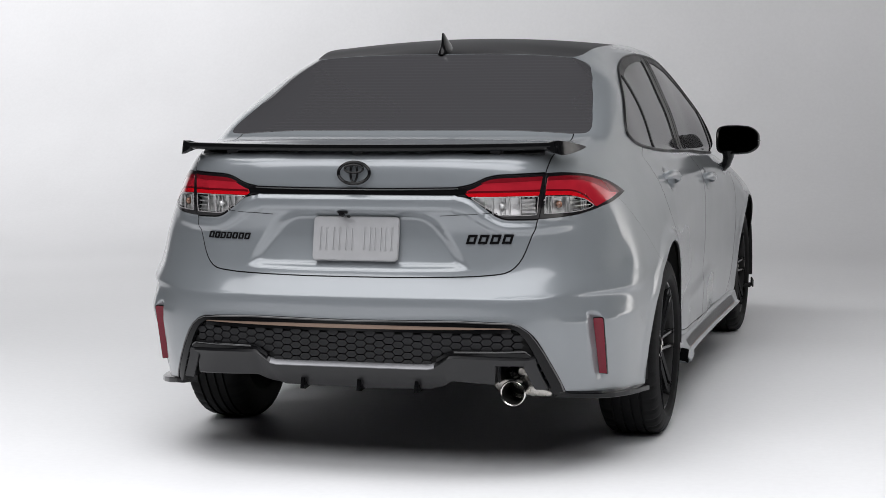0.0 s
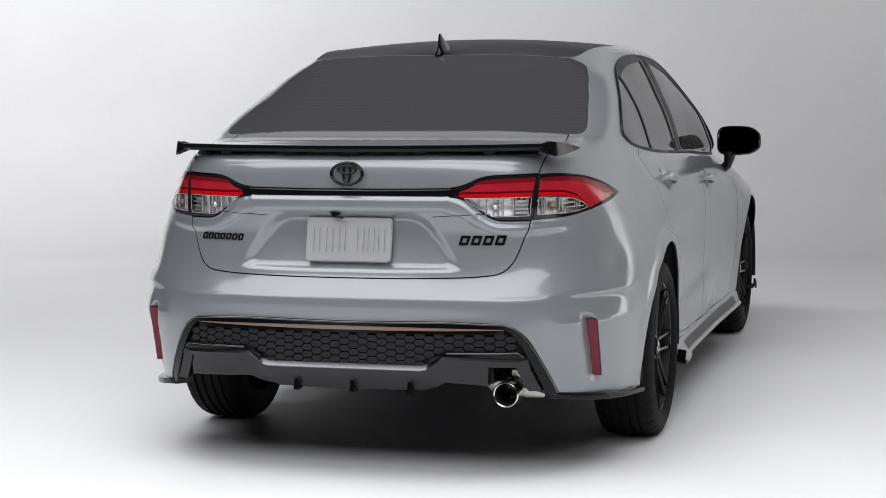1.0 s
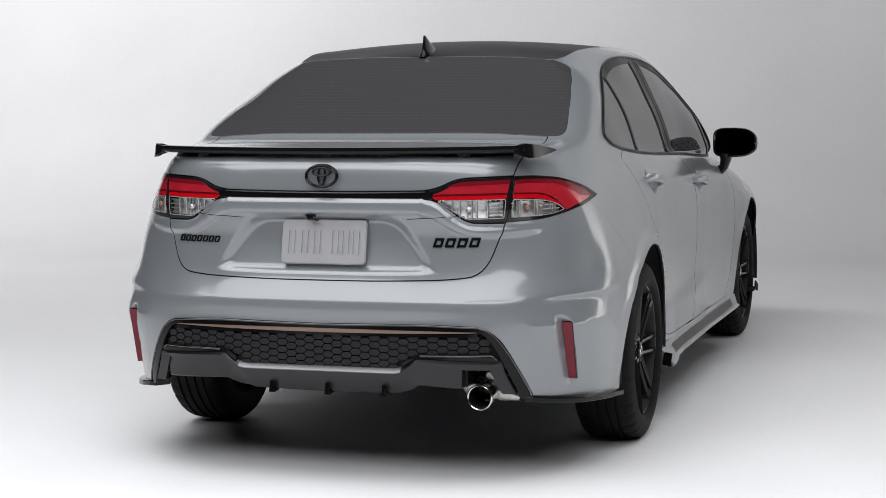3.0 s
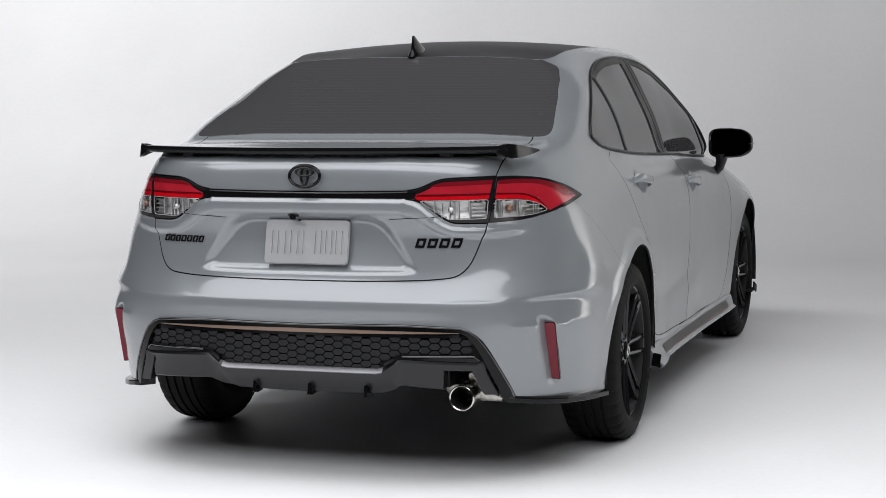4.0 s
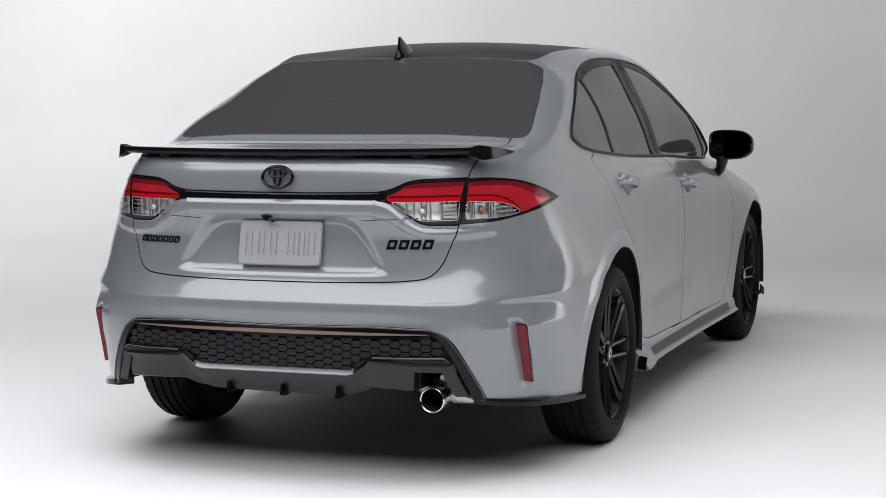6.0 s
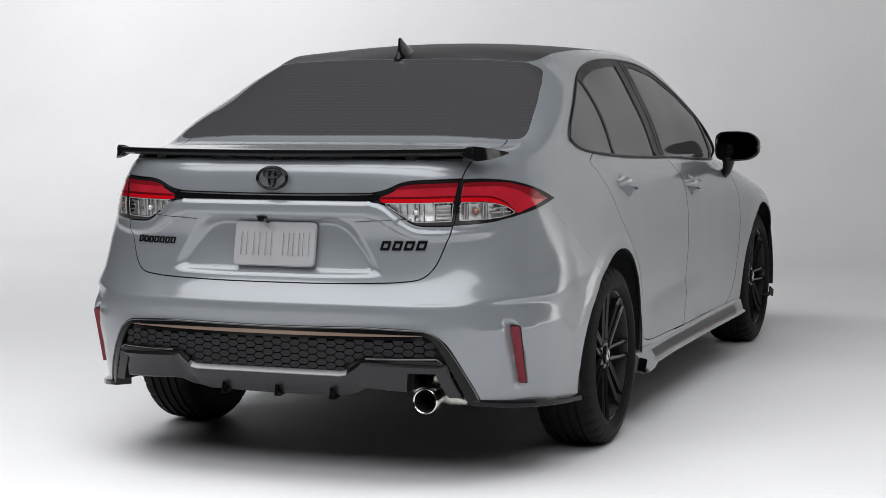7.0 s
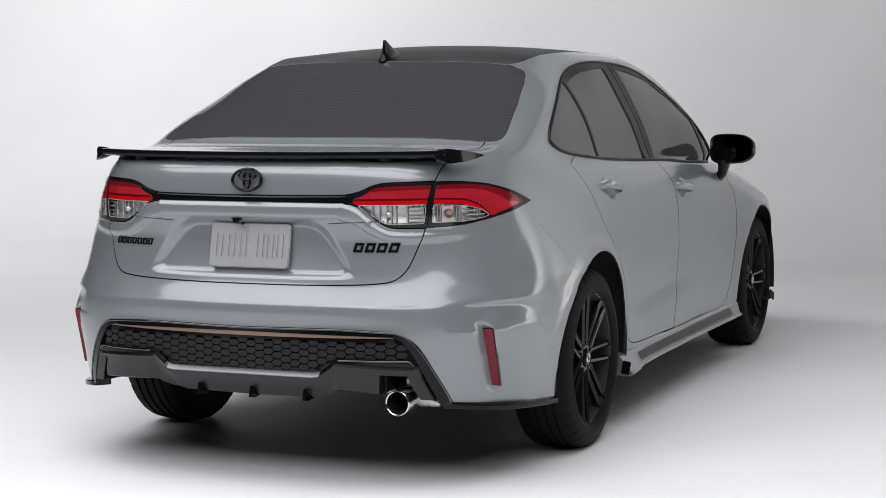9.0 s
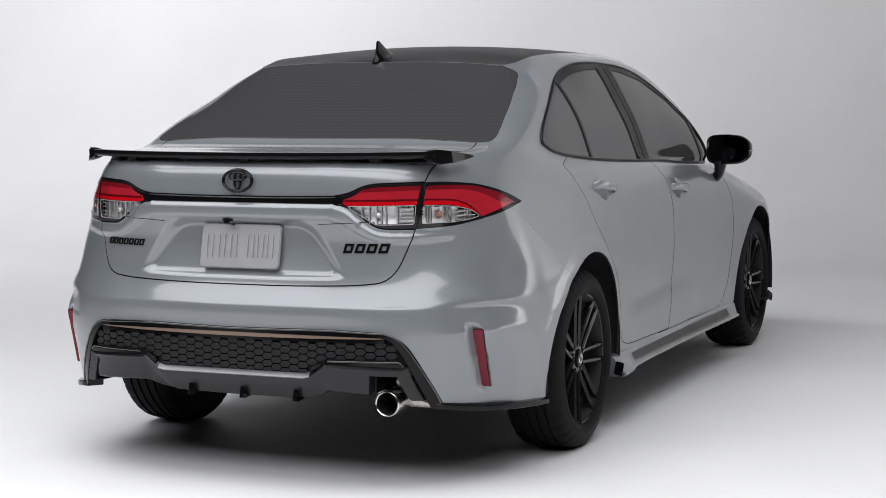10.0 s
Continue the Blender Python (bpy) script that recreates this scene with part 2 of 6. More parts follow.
RINGS = [
    ring((0.05, 0.05, 0.055, 0.09, 0.17, 0.27, 0.40), (0.25, 0.25, 0.25, 0.255, 0.256, 0.246, 0.236),
         (0.885, 0.9, 0.885, 0.875, 0.875, 0.885, 0.89, 0.85), (0.222, 0.215, 0.2, 0.2, 0.2, 0.2, 0.2, 0.2), (4.45, 4.57, 4.62), (0.2, 0.2, 0.2), rear_x=(0.0, 0.2, 0.4, 0.56, 0.685, 0.765, 0.825)),
    ring((0.02, 0.02, 0.03, 0.075, 0.155, 0.255, 0.36), 0.37,
         (0.9, 0.925, 0.9, 0.88, 0.88, 0.895, 0.915, 0.865), 0.37, (4.47, 4.6, 4.65), (0.37, 0.37, 0.37), rear_x=(0.0, 0.2, 0.4, 0.56, 0.69, 0.778, 0.836)),
    ring((0.02, 0.024, 0.042, 0.075, 0.145, 0.23, 0.30), 0.52,
         (0.912, 0.935, 0.908, 0.888, 0.888, 0.902, 0.925, 0.87), 0.51, (4.48, 4.61, 4.66), (0.5, 0.5, 0.5)),
    ring((0.0235, 0.0275, 0.0465, 0.082, 0.155, 0.25, 0.335), 0.590,
         (0.915, 0.94, 0.912, 0.892, 0.892, 0.906, 0.93, 0.87), 0.585, (4.47, 4.6, 4.65), (0.57, 0.57, 0.57)),
    ring((0.0278, 0.0318, 0.0508, 0.0868, 0.161, 0.258, 0.348), (0.600, 0.600, 0.599, 0.598, 0.60, 0.603, 0.603),
         (0.914, 0.94, 0.912, 0.893, 0.893, 0.907, 0.93, 0.87), 0.607, (4.46, 4.59, 4.64), (0.59, 0.59, 0.59), rear_x=(0.0, 0.2, 0.4, 0.56, 0.693, 0.793, 0.856)),
    ring((0.056, 0.06, 0.078, 0.12, 0.20, 0.30, 0.42), (0.656, 0.656, 0.66, 0.665, 0.67, 0.67, 0.67),
         (0.91, 0.938, 0.912, 0.894, 0.894, 0.908, 0.93, 0.865), 0.665, (4.44, 4.57, 4.62), (0.63, 0.63, 0.63), rear_x=(0.0, 0.2, 0.4, 0.56, 0.695, 0.795, 0.858)),
    ring((0.085, 0.088, 0.10, 0.145, 0.235, 0.335, 0.45), 0.78,
         (0.885, 0.915, 0.905, 0.897, 0.897, 0.905, 0.91, 0.84), (0.78, 0.78, 0.78, 0.78, 0.78, 0.78, 0.76, 0.72), (4.38, 4.52, 4.57), (0.69, 0.69, 0.69),
         rear_x=(0.0, 0.2, 0.4, 0.56, 0.69, 0.78, 0.835)),
    ring((0.085, 0.087, 0.10, 0.145, 0.245, 0.335, 0.45), 0.93,
         (0.85, 0.874, 0.88, 0.882, 0.88, 0.872, 0.845, 0.78), (0.925, 0.92, 0.91, 0.905, 0.895, 0.885, 0.85, 0.78), (4.28, 4.42, 4.47), (0.74, 0.74, 0.74),
         rear_x=(0.0, 0.2, 0.4, 0.56, 0.685, 0.765, 0.812), flank_y=(0.64, 1.0, 1.4, 1.9, 2.5, 3.1, 3.65, 4.1), nose_x=(0.66, 0.4, 0.0)),
    ring((0.11, 0.113, 0.13, 0.18, 0.28, 0.39, 0.51), (1.06, 1.06, 1.058, 1.052, 1.04, 1.02, 1.01),
         (0.802, 0.832, 0.845, 0.848, 0.845, 0.835, 0.77, 0.69), (1.0, 0.985, 0.972, 0.962, 0.95, 0.93, 0.90, 0.83), (4.12, 4.25, 4.3), (0.80, 0.80, 0.80),
         rear_x=(0.0, 0.2, 0.4, 0.56, 0.66, 0.715, 0.752), flank_y=(0.70, 1.0, 1.4, 1.9, 2.5, 3.1, 3.6, 3.98), nose_x=(0.58, 0.36, 0.0)),
    ring((0.34, 0.342, 0.35, 0.375, 0.43, 0.52, 0.62), (1.108, 1.108, 1.106, 1.10, 1.09, 1.075, 1.065),
         (0.785, 0.812, 0.822, 0.825, 0.822, 0.81, 0.71, 0.60), (1.05, 1.03, 1.005, 0.99, 0.975, 0.95, 0.935, 0.89), (3.88, 3.95, 3.98), (0.885, 0.89, 0.895),
         rear_x=(0.0, 0.2, 0.4, 0.55, 0.65, 0.708, 0.748), flank_y=(0.77, 1.02, 1.4, 1.9, 2.5, 3.1, 3.48, 3.75), nose_x=(0.5, 0.3, 0.0)),
    ring((0.648, 0.65, 0.657, 0.672, 0.695, 0.728, 0.80), (1.13, 1.13, 1.13, 1.13, 1.13, 1.128, 1.124),
         (0.782, 0.79, 0.797, 0.80, 0.80, 0.808, 0.715, 0.58), (1.11, 1.08, 1.04, 1.012, 0.99, 0.985, 0.975, 0.968), (3.58, 3.64, 3.67), (0.962, 0.962, 0.962),
         rear_x=(0.0, 0.2, 0.4, 0.55, 0.655, 0.722, 0.765), flank_y=(0.94, 1.1, 1.45, 1.9, 2.5, 3.17, 3.36, 3.50), nose_x=(0.42, 0.24, 0.0)),
    ring((0.985, 0.987, 0.995, 1.012, 1.040, 1.082, 1.165), (1.292, 1.292, 1.291, 1.288, 1.284, 1.277, 1.266),
         (0.717, 0.728, 0.735, 0.738, 0.738, 0.733, 0.668, 0.55), (1.25, 1.235, 1.22, 1.21, 1.20, 1.18, 1.19, 1.195), (3.26, 3.3, 3.33), (1.2, 1.2, 1.2),
         rear_x=(0.0, 0.2, 0.4, 0.53, 0.617, 0.676, 0.708), flank_y=(1.27, 1.36, 1.62, 2.0, 2.5, 3.05, 3.12, 3.2), nose_x=(0.38, 0.22, 0.0)),
    ring((1.115, 1.116, 1.12, 1.132, 1.152, 1.188, 1.25), (1.362, 1.362, 1.358, 1.353, 1.349, 1.349, 1.356),
         (0.648, 0.65, 0.65, 0.65, 0.645, 0.63, 0.57, 0.47), (1.38, 1.395, 1.408, 1.413, 1.40, 1.35, 1.345, 1.355), (3.04, 3.08, 3.1), (1.345, 1.35, 1.35),
         rear_x=(0.0, 0.2, 0.4, 0.505, 0.572, 0.618, 0.64), flank_y=(1.35, 1.5, 1.75, 2.05, 2.42, 2.80, 2.9, 2.97), nose_x=(0.36, 0.2, 0.0)),
    ring((1.20, 1.2, 1.2, 1.204, 1.216, 1.25, 1.31), (1.415, 1.415, 1.410, 1.404, 1.399, 1.402, 1.410),
         (0.555, 0.565, 0.572, 0.575, 0.57, 0.558, 0.52, 0.44), (1.430, 1.443, 1.451, 1.453, 1.445, 1.424, 1.422, 1.426), (2.84, 2.87, 2.88), (1.432, 1.436, 1.438),
         rear_x=(0.0, 0.2, 0.36, 0.455, 0.51, 0.53, 0.544), flank_y=(1.42, 1.57, 1.77, 2.05, 2.35, 2.62, 2.72, 2.8), nose_x=(0.34, 0.19, 0.0)),
]
NET = np.array(RINGS)
# a further station just ahead of the rear corner keeps that corner tight; how far it stands out falls with height
CORNER = np.array((0.008, 0.011, 0.016, 0.018, 0.018, 0.014, 0.005, 0.001, 0.0, 0.0, 0.0, 0.0, 0.0, 0.0))
EXTRA = NET[:, 6] * 0.76 + NET[:, 7] * 0.24
EXTRA[:, 0] += CORNER
EXTRA[:, 1] -= CORNER * 0.4
NET = np.insert(NET, 7, EXTRA, axis=1)


def faired(net, amount, rows, cols):
    """The net with its bumps ironed out between some rows and columns: each point is drawn towards the smooth line through its neighbours."""
    out = net.copy()
    for _ in range(amount):
        drawn = np.zeros_like(out)
        for axis in (0, 1):
            p = np.moveaxis(out, axis, 0)
            a, b = np.linalg.norm(p[1:-1] - p[:-2], axis=2)[..., None], np.linalg.norm(p[2:] - p[1:-1], axis=2)[..., None]
            d = np.zeros_like(p)
            d[1:-1] = (p[:-2] * b + p[2:] * a) / (a + b) - p[1:-1]
            second = np.zeros_like(p)
            second[1:-1] = d[1:-1] - 0.5 * (d[:-2] + d[2:])
            drawn += np.moveaxis(second, 0, axis)
        out[rows[0]:rows[1], cols[0]:cols[1]] += 0.22 * drawn[rows[0]:rows[1], cols[0]:cols[1]]
    return out


NET = faired(NET, 6, (9, 13), (5, 10))
NET = faired(NET, 8, (6, 9), (5, 10))
# a further ring just below the rear window carries the glass's slope down to its edge, so that the deck bends before it
FOOT = NET[10] * 0.88 + NET[9] * 0.12
for column, share in enumerate((1.0, 1.0, 1.0, 1.0, 1.0, 0.8, 0.3)):
    FOOT[column] = FOOT[column] * (1 - share) + (NET[10, column] + np.array((0.0, -0.030, -0.0140))) * share
NET = np.insert(NET, 10, FOOT, axis=0)
CHORD_U = np.linalg.norm(np.diff(NET, axis=1), axis=2).mean(0)
CHORD_V = np.linalg.norm(np.diff(NET, axis=0), axis=2).mean(1)
KNOT_U, KNOT_V = np.concatenate([[0], np.cumsum(CHORD_U)]), np.concatenate([[0], np.cumsum(CHORD_V)])


def slopes(values, knots):
    """Tangents of a smooth curve through rows of values."""
    h = np.diff(knots).reshape((-1,) + (1,) * (values.ndim - 1))
    d = np.diff(values, axis=0) / h
    inner = (h[1:] * d[:-1] + h[:-1] * d[1:]) / (h[1:] + h[:-1])
    return np.concatenate([d[:1], inner, d[-1:]])


SLOPE_V = slopes(NET, KNOT_V)
SLOPE_U = slopes(NET.swapaxes(0, 1), KNOT_U).swapaxes(0, 1)
SLOPE_U[:, 0, 1:], SLOPE_U[:, -1, 1:] = 0, 0
SLOPE_UV = slopes(SLOPE_V.swapaxes(0, 1), KNOT_U).swapaxes(0, 1)
SLOPE_UV[:, 0, 1:], SLOPE_UV[:, -1, 1:] = 0, 0


def hermite(s, h):
    return np.stack([2 * s**3 - 3 * s**2 + 1, (s**3 - 2 * s**2 + s) * h, 3 * s**2 - 2 * s**3, (s**3 - s**2) * h], -1)


def hermite_slope(s, h):
    return np.stack([(6 * s**2 - 6 * s) / h, 3 * s**2 - 4 * s + 1, (6 * s - 6 * s**2) / h, 3 * s**2 - 2 * s], -1)


def skin(u, v):
    """Places, and slopes along u and v, of the skin at arrays of u and v."""
    u, v = np.clip(np.asarray(u, float), 0, KNOT_U[-1]), np.clip(np.asarray(v, float), 0, KNOT_V[-1])
    i, j = np.clip(np.searchsorted(KNOT_U, u, "right") - 1, 0, len(KNOT_U) - 2), np.clip(np.searchsorted(KNOT_V, v, "right") - 1, 0, len(KNOT_V) - 2)
    hu, hv = KNOT_U[i + 1] - KNOT_U[i], KNOT_V[j + 1] - KNOT_V[j]
    su, sv = (u - KNOT_U[i]) / hu, (v - KNOT_V[j]) / hv
    rows = []
    for dj in (0, 1):
        rows.append(np.stack([NET[j + dj, i], SLOPE_U[j + dj, i], NET[j + dj, i + 1], SLOPE_U[j + dj, i + 1]], 1))
        rows.append(np.stack([SLOPE_V[j + dj, i], SLOPE_UV[j + dj, i], SLOPE_V[j + dj, i + 1], SLOPE_UV[j + dj, i + 1]], 1))
    patch = np.stack(rows, 1)
    bu, du, bv, dv = hermite(su, hu), hermite_slope(su, hu), hermite(sv, hv), hermite_slope(sv, hv)
    place = np.einsum("na,nb,nabc->nc", bv, bu, patch)
    return place, np.einsum("na,nb,nabc->nc", bv, du, patch), np.einsum("na,nb,nabc->nc", dv, bu, patch)


def skin_normals(u, v):
    """Outward normals. At the seams in the middle they lie in the middle plane."""
    _, a, b = skin(u, v)
    n = np.cross(a, b)
    n[np.asarray(u) < 1e-5, 0] = 0
    return n / np.linalg.norm(n, axis=1, keepdims=True)


LOOK_U, LOOK_V = np.meshgrid(np.linspace(0, KNOT_U[-1], 420), np.linspace(0, KNOT_V[-1], 240), indexing="ij")
LOOK_U, LOOK_V = LOOK_U.ravel(), LOOK_V.ravel()
LOOK_P = skin(LOOK_U, LOOK_V)[0]
AXIS = {"x": 0, "y": 1, "z": 2}
ZONE = {"xz": (LOOK_U < KNOT_U[9]) & (LOOK_V < KNOT_V[9]), "gz": (LOOK_U < KNOT_U[9]) & (LOOK_V > KNOT_V[9] - 0.05), "xy": (LOOK_U < KNOT_U[9]) & (LOOK_V > KNOT_V[7]) & (LOOK_V < KNOT_V[12]),
        "yz": (LOOK_U > KNOT_U[5]) & (LOOK_U < KNOT_U[15]), "nz": (LOOK_U > KNOT_U[15]) & (LOOK_V < KNOT_V[9]), "ny": (LOOK_U > KNOT_U[13]) & (LOOK_V > KNOT_V[6])}
PLANE = {"xz": "xz", "gz": "xz", "xy": "xy", "yz": "yz", "nz": "xz", "ny": "xy"}


def on_skin(zone, a, b):
    """The u and v at which the skin has these two coordinates, within one zone: rear (xz), rear glass (gz), deck (xy), flank (yz), nose (nz, ny)."""
    ia, ib = (AXIS[c] for c in PLANE[zone])
    far = np.where(ZONE[zone], (LOOK_P[:, ia] - a) ** 2 + (LOOK_P[:, ib] - b) ** 2, 1e9)
    k = int(far.argmin())
    u, v = LOOK_U[k], LOOK_V[k]
    for _ in range(4):
        p, du, dv = (w[0] for w in skin([u], [v]))
        m = np.array([[du[ia], dv[ia]], [du[ib], dv[ib]]])
        step = np.linalg.lstsq(m, np.array([a - p[ia], b - p[ib]]), rcond=0.05)[0]
        u, v = np.clip(u + np.clip(step[0], -0.02, 0.02), 0, KNOT_U[-1]), np.clip(v + np.clip(step[1], -0.02, 0.02), 0, KNOT_V[-1])
    return float(u), float(v)


def on_skin_many(zone, pts):
    """The same for many points at once."""
    ia, ib = (AXIS[c] for c in PLANE[zone])
    pts = np.asarray(pts, float)
    ids = np.flatnonzero(ZONE[zone])[::5]
    near = ids[((LOOK_P[ids][None, :, ia] - pts[:, :1]) ** 2 + (LOOK_P[ids][None, :, ib] - pts[:, 1:2]) ** 2).argmin(1)]
    u, v = LOOK_U[near].copy(), LOOK_V[near].copy()
    for _ in range(8):
        p, du, dv = skin(u, v)
        a, b, c, d = du[:, ia], dv[:, ia], du[:, ib], dv[:, ib]
        det = a * d - b * c
        det = np.where(np.abs(det) < 0.02, np.copysign(0.02, det), det)
        ra, rb = pts[:, 0] - p[:, ia], pts[:, 1] - p[:, ib]
        u = np.clip(u + np.clip((d * ra - b * rb) / det, -0.03, 0.03), 0, U_MAX)
        v = np.clip(v + np.clip((a * rb - c * ra) / det, -0.03, 0.03), 0, V_MAX)
    return np.stack([u, v], 1)


U_MAX, V_MAX = KNOT_U[-1], KNOT_V[-1]


def rounded(points, step=0.015):
    """A closed outline with its corners rounded: points (a, b) or (a, b, radius), in short steps."""
    out, n = [], len(points)
    for i in range(n):
        p, q, r = (Vector(points[(i + k) % n][:2]) for k in (-1, 0, 1))
        radius = points[i][2] if len(points[i]) > 2 else 0
        if radius:
            a, b = q + (p - q).normalized() * min(radius, (p - q).length * 0.48), q + (r - q).normalized() * min(radius, (r - q).length * 0.48)
            out += [a.lerp(q, s).lerp(q.lerp(b, s), s) for s in np.linspace(0, 1, 7)]
        else:
            out.append(q)
    line = []
    for p, q in zip(out, out[1:] + out[:1]):
        count = max(1, math.ceil((q - p).length / step))
        line += [p.lerp(q, k / count) for k in range(count)]
    return np.array([tuple(p) for p in line])


def outline(*points):
    """A closed outline on the skin. Each point: zone, its two coordinates, and a radius if its corner is rounded; or uv itself."""
    return rounded([((p[1], p[2]) if p[0] == "uv" else on_skin(*p[:3])) + tuple(p[3:4]) for p in points])


def inside(poly, pts):
    """Which of the points lie in the outline."""
    x, y = pts[:, 0], pts[:, 1]
    hit = np.zeros(len(pts), bool)
    for (x0, y0), (x1, y1) in zip(poly, np.roll(poly, -1, 0)):
        if y0 != y1:
            hit ^= ((y0 > y) != (y1 > y)) & (x < (x1 - x0) * (y - y0) / (y1 - y0) + x0)
    return hit


# ---- panels cut from the skin ----
from mathutils import geometry

WHEEL_Y, WHEEL_X, WHEEL_Z, TYRE_R = (1.04, 3.88), (0.812, 0.775), 0.309, 0.333


def arch_on_flank(y, z, radius, rise, low):
    pts = [("yz", y + radius * math.cos(a), z + rise * math.sin(a)) for a in np.linspace(math.pi * 1.0, 0, 23)]
    uv = [on_skin(*p) for p in pts]
    return rounded([(uv[0][0], low)] + uv + [(uv[-1][0], low)])


